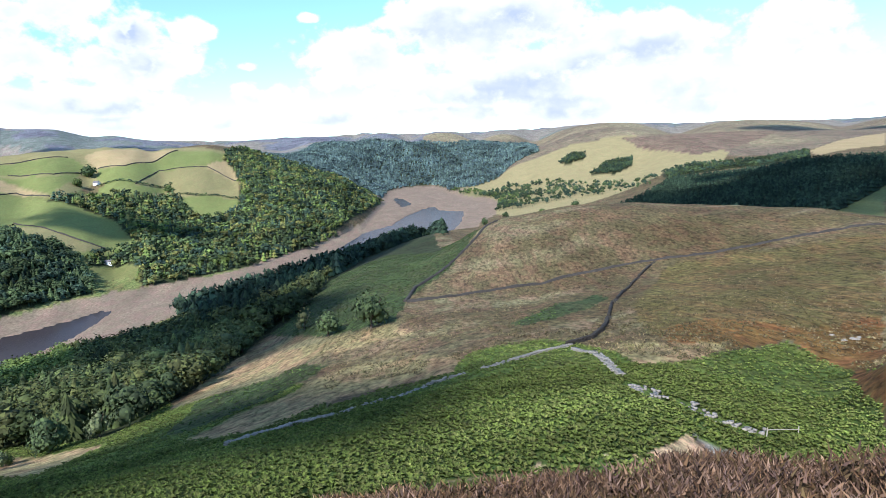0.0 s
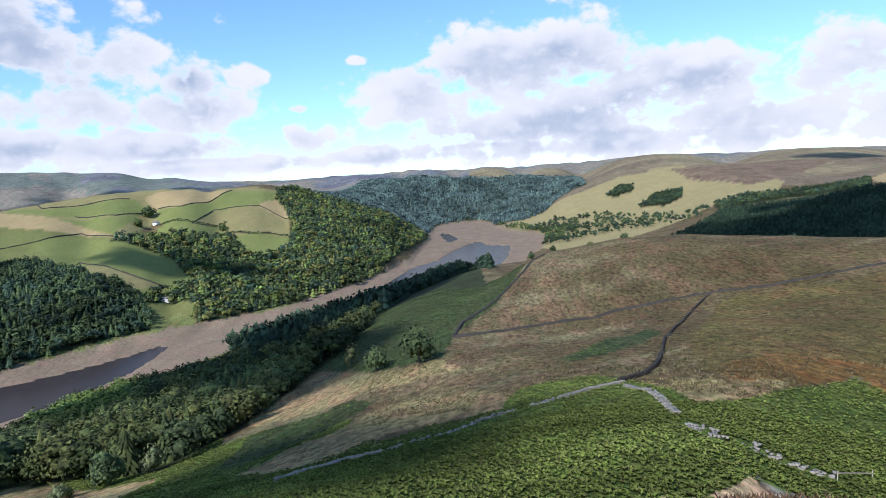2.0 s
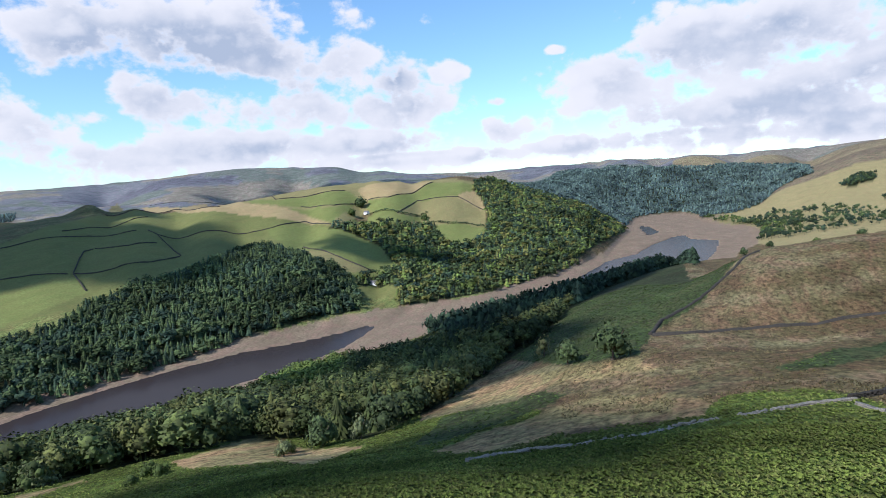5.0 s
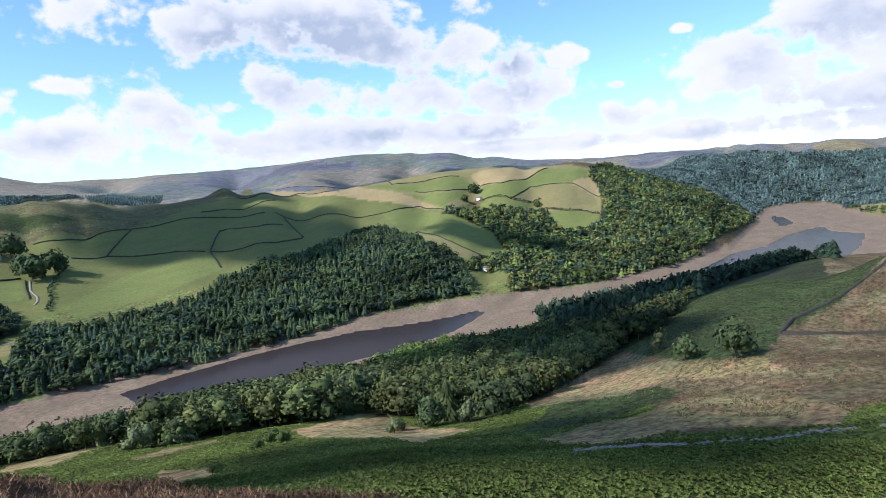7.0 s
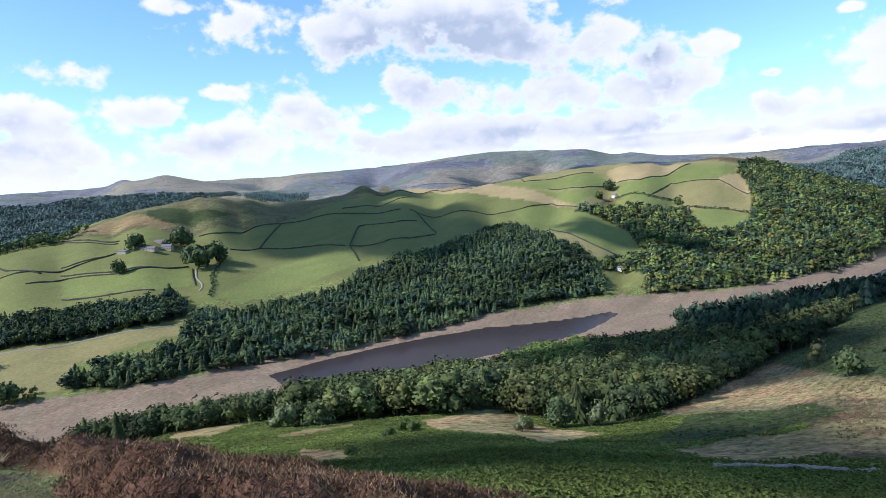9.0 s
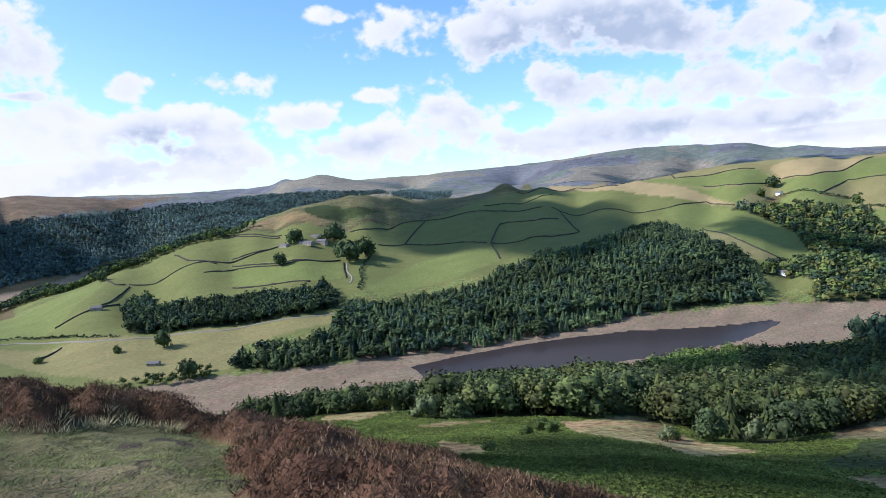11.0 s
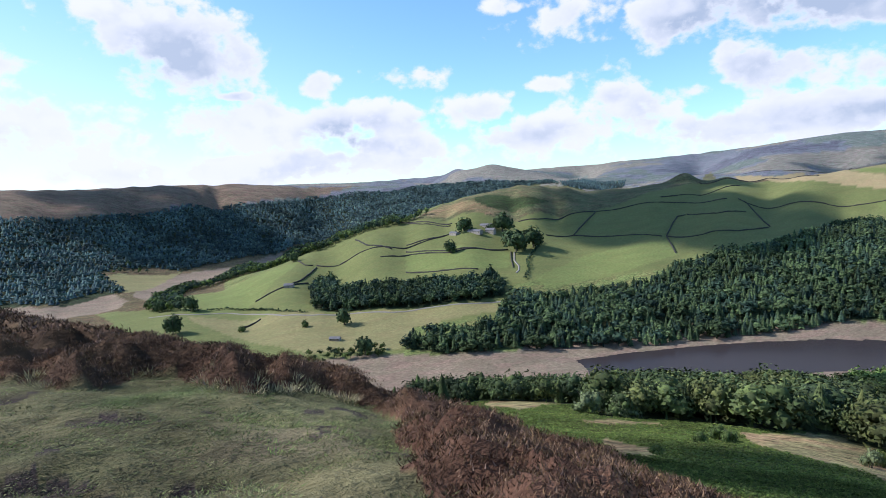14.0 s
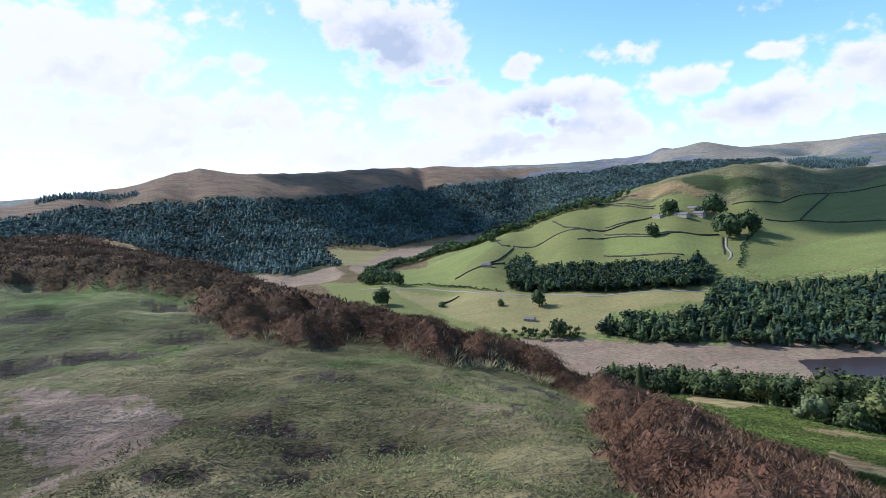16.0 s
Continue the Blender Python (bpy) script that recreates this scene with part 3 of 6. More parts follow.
# ---- what grows where, in plan ----
WOODS = {
    'conifers_far_bank': [(-581, 140), (-549, 167), (-535, 206), (-534, 240), (-521, 295), (-501, 348), (-491, 411), (-477, 477), (-465, 549), (-443, 614), (-418, 679), (-403, 697), (-432, 746), (-481, 806), (-516, 826), (-526, 790), (-597, 843), (-640, 850), (-697, 842), (-658, 745), (-656, 694), (-650, 633), (-671, 589), (-681, 536), (-639, 457), (-647, 412), (-652, 358), (-652, 313), (-675, 295), (-649, 274), (-598, 240), (-591, 206), (-602, 175), (-608, 154), (-580, 138)],
    'gully_wood': [(-668, 1058), (-647, 1154), (-580, 1171), (-561, 1250), (-546, 1280), (-503, 1212), (-471, 1161), (-433, 1145), (-408, 1177), (-408, 1245), (-446, 1382), (-497, 1484), (-535, 1544), (-520, 1505), (-547, 1587), (-571, 2007), (-335, 1738), (-234, 1886), (-183, 1845), (-189, 1687), (-192, 1465), (-203, 1145), (-227, 963), (-270, 854), (-304, 803), (-338, 757), (-367, 737), (-385, 769), (-401, 803), (-429, 827), (-459, 797), (-474, 815), (-465, 877), (-447, 908), (-550, 1041), (-609, 1063)],
    'valley_head_wood': [(-550, 1813), (-341, 1770), (-202, 2045), (-163, 2502), (-31, 2319), (99, 2246), (261, 2549), (400, 2647), (464, 3213), (229, 3426), (-80, 3369), (-469, 3390), (-668, 3260)],
    'near_bank_wood': [(-1, 438), (-33, 1248), (-125, 1145), (-166, 838), (-247, 621), (-289, 498), (-289, 365), (-195, 214), (-263, 258), (-389, 295), (-400, 242), (-159, 95), (-159, 114), (-145, 134), (-141, 166), (-117, 168), (-90, 154), (-89, 198), (-95, 290), (-87, 364), (-96, 505), (-55, 595)],
    'near_bank_wood_south': [(-215, 49), (-488, 129), (-469, 205), (-352, 234), (-311, 264), (-284, 318), (-183, 233), (-170, 141), (-182, 125), (-195, 104), (-203, 88), (-211, 76)],
    'farm_lane_wood': [(-765, 74), (-725, 133), (-698, 192), (-676, 247), (-681, 287), (-703, 298), (-758, 302), (-725, 275), (-770, 212), (-796, 147), (-842, 114), (-915, 116), (-920, 94), (-851, 78)],
    'ridge_plantation': [(287, 1033), (472, 1338), (615, 1364), (668, 1144), (732, 1050), (542, 773), (428, 676), (370, 610), (260, 563)],
    'south_hill_wood': [(-1170, -941), (-1329, -946), (-1441, -894), (-1660, -879), (-1634, -776), (-1666, -731), (-1712, -674), (-1732, -526), (-1840, -476), (-1852, -379), (-2007, -284), (-2022, -194), (-2098, -163), (-2298, -56), (-2281, 27), (-2391, 157), (-2580, 262), (-2585, 402), (-2541, 486), (-2480, 607), (-2603, 731), (-2659, 865), (-2631, 1090), (-2440, 1271), (-2302, 1236), (-2393, 1162), (-2352, 974), (-2270, 838), (-2166, 683), (-1887, 526), (-1922, 467), (-1959, 387), (-2150, 308), (-1962, 192), (-1816, 95), (-1677, -19), (-1558, -103), (-1503, -141), (-1542, -200), (-1507, -263), (-1436, -293), (-1407, -279), (-1235, -210), (-1227, -252), (-1146, -288), (-1194, -376), (-1245, -503), (-1257, -620), (-1175, -739), (-976, -791)],
    'hill_copse': [(380, 2126), (450, 2239), (497, 2229), (482, 2154), (421, 2098)],
    'hill_copse_b': [(433, 1863), (508, 1997), (604, 2032), (576, 1926), (493, 1811)],
    'hedge_trees': [(76, 1941), (197, 2110), (346, 1804), (459, 1631), (507, 1493), (453, 1387), (292, 1520), (144, 1420), (98, 1497)],
    'skyline_trees': [(532, 1548), (724, 1608), (901, 1568), (764, 1324), (677, 1502), (488, 1365)],
    'arm_trees': [(-1095, -106), (-1221, -39), (-1108, 67), (-1113, 159), (-1088, 264), (-1116, 332), (-1121, 333), (-1123, 273), (-2158, 310), (-1757, 107), (-1413, -31), (-1298, -112), (-1120, -149), (-929, -133), (-877, -86)],
    'meadow_trees': [(-1403, -297), (-1486, -260), (-1527, -143), (-1504, -101), (-1389, -132), (-1276, -180), (-1389, -182), (-1476, -139), (-1494, -181), (-1463, -257), (-1407, -279), (-1320, -257), (-1226, -209), (-1198, -224), (-1241, -266)],
    'shore_trees': [(-602, 35), (-605, 64), (-602, 88), (-601, 119), (-575, 124), (-565, 91), (-586, 47)],
    'lake_head_trees': [(-42, 2173), (28, 2270), (120, 2096), (226, 1637), (152, 1493), (91, 1604)],
    'near_bank_belt': [(1, 1092), (-35, 1064), (-70, 840), (-111, 813), (-95, 548), (-119, 514), (-121, 432), (-125, 378), (-146, 370), (-271, 609), (-273, 739), (-241, 785), (-210, 917), (-153, 1129), (-107, 1291), (-43, 1353), (-2, 711)],
    'upper_wood': [(-1577, -1031), (-1685, -1009), (-1761, -991), (-1799, -882), (-1750, -845), (-1745, -922), (-1509, -989)],
    'ridge_end_wood': [(-2330, 1255), (-2353, 1372), (-2348, 1578), (-2173, 1450), (-2168, 1361), (-2057, 1181), (-2196, 1193)],
}
COVER = {
    'south_bench': ('bracken', [(-11, 53), (-31, 146), (-64, 178), (-97, 168), (-164, 153), (-229, 122), (-295, 52), (-318, -85), (-245, -172), (-73, -51), (-44, -7), (-29, 5), (-20, 12), (-11, 20)]),
    'lower_slope': ('bracken', [(-213, 64), (-234, 104), (-212, 145), (-185, 235), (-128, 271), (-38, 80), (-40, 45), (-58, 40), (-96, 47), (-178, 60)]),
    'hillside': ('pasture', [(-622, 102), (-583, 137), (-643, 167), (-619, 258), (-705, 301), (-708, 384), (-681, 494), (-690, 782), (-720, 912), (-571, 869), (-484, 793), (-409, 854), (-661, 1069), (-723, 1267), (-851, 1471), (-905, 1389), (-971, 1237), (-992, 1113), (-1196, 1043), (-1232, 984), (-1236, 759), (-1226, 622), (-1202, 453), (-1161, 299), (-1085, 198)]),
    'south_field': ('pasture', [(-842, -277), (-627, -106), (-577, -2), (-569, 134), (-669, 158), (-802, 148), (-1198, 292), (-1188, 332), (-1118, 109), (-1056, 5), (-897, -80)]),
    'field_hill': ('pasture_dry', [(-974, 1092), (-971, 1237), (-851, 1471), (-686, 1619), (-557, 1611), (-463, 1432), (-431, 1306), (-414, 1182), (-451, 1160), (-529, 1233), (-581, 1218), (-691, 1234), (-661, 1069), (-787, 1117)]),
    'lane_field': ('pasture_dry', [(-843, -78), (-728, 110), (-657, 271), (-636, 265), (-640, 162), (-582, 135), (-608, 50), (-672, 6), (-798, -65)]),
    'arm_field': ('pasture_bright', [(-956, -137), (-1058, -93), (-1050, 63), (-1030, 81), (-867, 2), (-860, -77)]),
    'arm_field_low': ('pasture', [(-1020, -221), (-971, -139), (-846, -76), (-692, -61), (-774, -113), (-880, -168)]),
    'right_hill': ('pasture_tan', [(90, 2296), (254, 2479), (471, 2455), (703, 2506), (850, 2302), (815, 1811), (728, 1649), (507, 1514), (310, 1358), (133, 1310), (100, 1525)]),
    'right_hill_heath': ('heath', [(682, 2429), (887, 2404), (1109, 2473), (1270, 2404), (875, 1909), (697, 1756), (671, 2183)]),
    'right_far_field': ('straw', [(915, 1593), (1444, 2078), (1037, 1489), (817, 1378)]),
    'plantation_field': ('pasture', [(421, 683), (554, 790), (412, 585)]),
    'shore_meadow': ('pasture_dry', [(-31, 2042), (87, 2212), (132, 2000), (101, 1772)]),
    'south_meadow': ('pasture_dry', [(-1407, -279), (-1463, -257), (-1455, -177), (-1496, -141), (-1383, -163), (-1285, -181), (-1226, -209), (-1320, -257)]),
    'win_heath': ('heath', [(-1267, -905), (-1695, -820), (-1748, -546), (-1845, -378), (-2100, -164), (-2557, 259), (-2841, 545), (-2710, -60), (-2280, -499), (-2116, -820), (-1994, -993), (-1673, -1092), (-2360, -1673)]),
    'bracken_slope': ('bracken_dark', [(-113, 344), (-97, 555), (-60, 736), (17, 458), (24, 433), (0, 338), (-20, 281), (-19, 223), (-44, 231)]),
    'rough_knoll': ('rough', [(-1121, 287), (-1142, 324), (-1185, 379), (-1176, 430), (-2438, 1032), (-2446, 1166), (-2246, 1176), (-2061, 1204), (-1246, 797), (-2140, 1526), (-1271, 975), (-1230, 987), (-2703, 2327), (-1164, 1047), (-1189, 986), (-1130, 849), (-1084, 730), (-1052, 646), (-1030, 534), (-1003, 459), (-1009, 406), (-1045, 363), (-1075, 319)]),
    'knoll_brown': ('rough_brown', [(-1126, 312), (-1173, 379), (-1118, 408), (-1079, 428), (-1036, 443), (-1013, 399), (-1074, 365), (-1089, 323)]),
    'knoll_scrub': ('bracken_dark', [(-1139, 425), (-1142, 463), (-1093, 539), (-1100, 573), (-1047, 505), (-1050, 424), (-1078, 410)]),
    'left_fields': ('pasture_bright', [(-929, 233), (-843, 366), (-780, 340), (-778, 299), (-844, 209)]),
    'hill_low': ('pasture_bright', [(-720, 345), (-811, 473), (-795, 602), (-726, 569), (-702, 474), (-700, 406), (-682, 345)]),
    'dry_slope': ('straw', [(-2003, 1833), (-1753, 1785), (-1870, 2045), (-943, 1150), (-852, 1138), (-778, 1141), (-677, 1082), (-750, 1099), (-787, 1069), (-868, 1057), (-955, 1044), (-1094, 1093)]),
    'f_strip': ('pasture_bright', [(-1885, 2080), (-989, 1206), (-892, 1193), (-833, 1272), (-787, 1339), (-755, 1323), (-730, 1283), (-740, 1197), (-814, 1179), (-844, 1150), (-929, 1154)]),
    'f_strip_low': ('pasture_bright', [(-805, 1171), (-734, 1186), (-726, 1257), (-707, 1200), (-693, 1129), (-681, 1089), (-780, 1144), (-825, 1144)]),
    'f_straw': ('straw', [(-783, 1378), (-775, 1415), (-726, 1472), (-655, 1564), (-649, 1480), (-646, 1410), (-662, 1311), (-714, 1307), (-751, 1342)]),
    'f_top': ('pasture_bright', [(-644, 1413), (-646, 1481), (-648, 1554), (-584, 1549), (-544, 1561), (-526, 1509), (-543, 1440), (-580, 1400), (-617, 1377), (-633, 1279), (-669, 1297)]),
    'f_left': ('pasture_bright', [(-710, 1300), (-652, 1320), (-644, 1406), (-622, 1403), (-616, 1368), (-604, 1234), (-654, 1216), (-691, 1254)]),
    'f_edge': ('straw', [(-542, 1436), (-527, 1513), (-509, 1498), (-463, 1427), (-467, 1403), (-496, 1414), (-524, 1422)]),
    'f_mid': ('pasture_dry', [(-615, 1371), (-591, 1394), (-533, 1430), (-502, 1415), (-460, 1400), (-421, 1289), (-466, 1297), (-538, 1268), (-566, 1320), (-603, 1244)]),
    'f_hedged': ('pasture_bright', [(-670, 1216), (-598, 1235), (-570, 1314), (-566, 1280), (-582, 1175), (-643, 1169)]),
    'f_low': ('pasture_bright', [(-526, 1253), (-462, 1284), (-423, 1282), (-410, 1231), (-418, 1178), (-441, 1153), (-472, 1164), (-509, 1212)]),
    'tongue': ('pasture_bright', [(-773, 993), (-740, 1083), (-665, 1062), (-614, 1071), (-553, 1035), (-482, 960), (-450, 913), (-466, 880), (-476, 819), (-513, 824), (-599, 875), (-642, 885)]),
    'tongue_dry': ('pasture_dry', [(-653, 926), (-602, 913), (-505, 870), (-478, 885), (-493, 823), (-542, 830)]),
    'lodge_field': ('pasture', [(-455, 790), (-429, 827), (-399, 803), (-386, 771), (-418, 771), (-436, 756)]),
    'bracken_front': ('bracken', [(-152, 103), (-201, 137), (-132, 118), (-85, 107), (-78, 127), (-55.9, 110.5), (-38.8, 95.7), (-25.1, 104.9), (-8.2, 113.8), (1.1, 113.3), (4, 137), (13, 138), (26, 138), (28.7, 125.8), (31.1, 102.3), (17, 55.8)]),
    'bracken_main': ('bracken', [(-24.6, 85.8), (-23.3, 94.5), (-20.4, 108.6), (-12.9, 116.2), (-4.9, 110.7), (0.5, 125.8), (5, 142), (14, 144), (25, 143), (26, 130), (27.9, 112.6), (30, 98.5), (37.7, 99.2), (47.5, 109), (58, 116), (71, 127), (72, 121), (73, 110), (60.1, 82.8), (26.3, 35.4), (-12.9, 44)]),
    'bracken_band': ('bracken_dark', [(-73, 172), (-61, 180), (-45, 191), (-35, 175), (-42, 151), (-47, 131), (-52.6, 117.2), (-57.7, 114.1)]),
    'bracken_patch': ('bracken_dark', [(19, 187), (32, 209), (46, 229), (63, 256), (62, 234), (46, 200), (31, 178), (21, 175)]),
    'dry_a': ('straw_grass', [(-135, 123), (-132, 138), (-137, 168), (-122, 155), (-99, 144), (-78, 138), (-82, 134), (-72.6, 101.5), (-91, 115), (-94, 105), (-112, 109)]),
    'dry_b': ('straw_grass', [(-48, 106.9), (-46, 126), (-39, 140), (-34, 164), (-24, 166), (-8, 158), (2, 142), (1.1, 115.5), (-8.5, 118.3), (-19.9, 122.5), (-26.1, 109.3), (-30.7, 95.8), (-39.5, 97.5)]),
    'dry_c': ('straw_grass', [(-99, 224), (-91, 240), (-70, 245), (-46, 224), (-31, 220), (-19, 215), (-10, 197), (-28, 195), (-46, 197), (-65, 192), (-78, 190)]),
    'dry_d': ('straw_grass', [(-192, 72), (-380, 168), (-351, 192), (-196, 106), (-170, 75)]),
    'dry_e': ('straw_grass', [(-124, 115), (-137, 135), (-143, 168), (-135, 174), (-109, 140), (-96, 132), (-84, 141), (-88, 121), (-93, 105), (-112, 117)]),
    'dry_f': ('straw_grass', [(-147, 80), (-153, 96), (-151, 111), (-144, 106), (-143, 90)]),
    'dry_g': ('straw_grass', [(-120, 72), (-104, 75.1), (-93.4, 70.1), (-86.5, 56.5)]),
    'olive_moor': ('moor_olive', [(106, 298), (138, 297), (204, 288), (104, 145), (80, 141), (65, 152), (44, 132), (58, 192)]),
    'rust': ('rust', [(44, 132), (65, 152), (80, 141), (104, 145), (63.6, 87.7), (72, 119), (72, 129), (59, 118), (41.2, 108.7)]),
    'rust_low': ('rust', [(69.9, 105.6), (60.1, 82.8), (48.1, 65.7), (51.9, 75.8)]),
    'straw_edge': ('straw_grass', [(34, 126), (42.2, 117.2), (57, 120), (45.2, 106.1), (29.8, 94.8), (30.2, 105.8)]),
    'scar': ('sand', [(10.9, 43.7), (13.7, 43.2), (16.3, 47.3), (20.3, 52.8), (22.7, 56.7), (23.4, 54.1), (23.2, 51.7), (20.7, 47.3), (16.8, 44.7), (15.5, 44.7)]),
    'scar_path': ('gravel', [(23.3, 57.3), (25, 56.3), (28.2, 55.8), (24.9, 48.3), (20.5, 40.7), (19.9, 41.1), (21.6, 47.6), (23.2, 51.7)]),
    'scar_small': ('sand', [(5.5, 40.9), (6.3, 42.7), (7, 41.9), (6.4, 40)]),
    'verge': ('straw_grass', [(-1.7, 41), (1.5, 41.3), (4.8, 39.9), (4.8, 38.4), (1.4, 39.3)]),
}
WALLS = {
    'moor_wall': [(220, 312), (196, 313), (173, 311), (152, 309), (131, 306), (106, 313), (91, 312), (76, 308), (59, 306), (29, 292), (2, 276), (-18, 268)],
    'moor_wall_down': [(106, 313), (88, 283), (69, 242), (55, 205), (42, 161), (36, 143), (32, 135), (25, 129)],
    'bench_wall': [(26, 129), (17.9, 123.5), (11.5, 117), (6.1, 110.8)],
    'bench_wall_low': [(2.6, 109.2), (-3.7, 107.1), (-9.1, 98), (-14.2, 94.7), (-18.9, 90.5), (-24.4, 91.7), (-28.7, 85.5), (-31.3, 81.4)],
    'bench_wall_mid': [(25.3, 123), (26.7, 114.1), (26, 100.8), (24.7, 86.2)],
    'bench_wall_fallen': [(23.4, 76.5), (24, 71.8), (23.9, 69.1)],
    'bench_wall_end': [(28, 70.8), (28.8, 68.4), (31.1, 67.8), (34.7, 68.3), (35.4, 67.1)],
    'brow_wall': [(37, 444), (29, 435), (20, 401), (7, 366), (-6, 334), (-16, 308), (-19, 271)],
    'w1': [(-1099, 281), (-1050, 311), (-1017, 343)],
    'w2': [(-973, 245), (-962, 282), (-962, 328)],
    'w3': [(-939, 235), (-878, 286), (-854, 338), (-855, 371)],
    'w4': [(-840, 208), (-801, 253), (-773, 296)],
    'w5': [(-993, 451), (-984, 482), (-1029, 564), (-1041, 629), (-1032, 694), (-1012, 800), (-949, 862)],
    'w6': [(-946, 877), (-918, 870), (-824, 914), (-765, 1010), (-760, 1052), (-754, 1105), (-675, 1079)],
    'w7': [(-1195, 997), (-1154, 1056), (-1108, 1128), (-972, 1102)],
    'w8': [(-1058, 790), (-1069, 862), (-1054, 929), (-1058, 987)],
    'w9': [(-918, 515), (-989, 583), (-1040, 632)],
    'w10': [(-913, 462), (-915, 513), (-863, 566), (-816, 617)],
    'w11': [(-818, 620), (-771, 650), (-744, 687), (-753, 757)],
    'w12': [(-818, 620), (-879, 677), (-927, 725), (-925, 745)],
    'w13': [(-925, 745), (-862, 756), (-858, 812)],
    'w14': [(-818, 620), (-727, 568)],
    'w15': [(-918, 870), (-839, 819), (-753, 757)],
    'hedge_lane': [(-876, 438), (-830, 399), (-790, 370), (-754, 355), (-717, 331)],
    'w17': [(-844, 369), (-806, 353), (-771, 340)],
    'w18': [(-2015, 1885), (-1897, 2002), (-2000, 2440), (-897, 1200), (-833, 1272), (-790, 1344)],
    'w19': [(-814, 1179), (-740, 1197), (-729, 1277)],
    'w20': [(-714, 1307), (-662, 1311), (-646, 1410), (-646, 1481), (-648, 1554)],
    'w21': [(-618, 1371), (-592, 1397), (-534, 1434)],
    'w22': [(-604, 1234), (-613, 1307), (-618, 1371)],
    'hedge_high': [(-672, 1219), (-601, 1241), (-570, 1320)],
    'hedge_low': [(-550, 1267), (-500, 1262), (-464, 1291), (-422, 1286)],
    'w25': [(-534, 1434), (-505, 1424), (-457, 1402)],
    'w26': [(-651, 941), (-605, 918), (-558, 889), (-507, 873), (-480, 887)],
    'w27': [(-1044, 79), (-1001, 87), (-999, 104)],
    'w28': [(-999, 104), (-981, 148), (-959, 231), (-956, 265), (-961, 310)],
    'w29': [(-990, 103), (-914, 70), (-887, 48), (-873, 2)],
    'w30': [(-1069, 180), (-994, 186), (-953, 217)],
    'w31': [(-919, 190), (-920, 238), (-866, 287), (-852, 359)],
    'w32': [(-890, 58), (-909, 83)],
    'w33': [(-760, -10), (-785, 14)],
    'w34': [(-1117, 271), (-1054, 294), (-1008, 335)],
    'lane': [(-842, 374), (-803, 356), (-775, 350), (-758, 342), (-746, 331)],
    'road': [(-887, -128), (-851, -76), (-851, -30), (-824, 1), (-760, 35), (-738, 68), (-730, 107), (-699, 153), (-693, 190), (-669, 244), (-662, 279)],
    'road_hedge': [(-875, -78), (-874, -30), (-842, 1), (-775, 36), (-752, 64)],
}
TREES = [
    ('oak', -750, -85, 24, 1),
    ('oak', -879, -76, 22, 1.1),
    ('oak', -918, -119, 18, 1.1),
    ('oak', -986, -141, 13, 1.2),
    ('oak', -1055, 73, 17, 1),
    ('oak', -1528, -250, 16, 1.1),
    ('oak', -28, 220, 14.8, 1.1),
    ('oak', -47, 236, 10.8, 1.1),
    ('oak', -97, 282, 12.2, 1.0),
    ('willow', -95, 159, 9.0, 0.85),
    ('oak', -102, 149, 11.1, 1.0),
    ('willow', -102, 131, 5.3, 1.0),
    ('thorn', -118, 103, 5.0, 1.1),
    ('bare', -67, 282, 10.8, 1.0),
    ('willow', -169, 97, 8.4, 1.25),
    ('willow', -163, 108, 8.7, 1.4),
    ('spruce', -181, 155, 15.9, 1.1),
    ('thorn', -115, 95, 3.3, 1.2),
    ('thorn', -115, 103, 3.9, 1.1),
    ('thorn', -95, 69, 2.6, 1.2),
    ('thorn', -106, 138, 4.9, 1.0),
    ('spruce', -405, 104, 20.2, 1.0),
    ('spruce', -402, 115, 19.4, 1.1),
    ('spruce', -357, 77, 8.1, 1.0),
    ('oak', -869, 284, 20.4, 1.0),
    ('oak', -688, 97, 21.3, 0.9),
    ('thorn', -697, 55, 9.1, 1.0),
    ('thorn', -744, -12, 7.6, 1.4),
    ('oak', -584, 100, 17.6, 1.1),
    ('oak', -949, 335, 24.3, 1.2),
    ('oak', -940, 377, 13.2, 1.2),
    ('oak', -942, 399, 31.3, 1.3),
    ('oak', -842, 377, 34.3, 1.2),
    ('oak', -855, 411, 31.7, 1.25),
    ('oak', -890, 386, 21.6, 1.2),
    ('thorn', -692, 1188, 17.9, 1.2),
    ('oak', -712, 1267, 27.0, 1.2),
    ('thorn', -562, 1283, 15.6, 1.4),
    ('oak', 274, 1308, 17.4, 1.3),
    ('thorn', 203, 1309, 11.1, 1.5),
    ('oak', 126, 1306, 13.4, 1.2),
    ('oak', 74, 1185, 15.4, 1.0),
]
SPOTS = {'farmhouse': (-932.1, 374.2), 'barn_long': (-929.4, 346.7), 'farm_shed': (-952.0, 320.3), 'barn_far': (-955.0, 376.4), 'hill_house': (-678.8, 1230.8), 'field_barn': (-882.5, 52.1), 'shore_hut': (-638.7, 79.4), 'pole_a': (-362.3, 197.2), 'pole_b': (-181.7, 97.2), 'stones': (85.0, 127.6), 'bank_house': (-453.4, 824.4), 'knoll_rock': (-32.5, -19.5), 'knoll_rock_b': (-33.0, -18.2)}
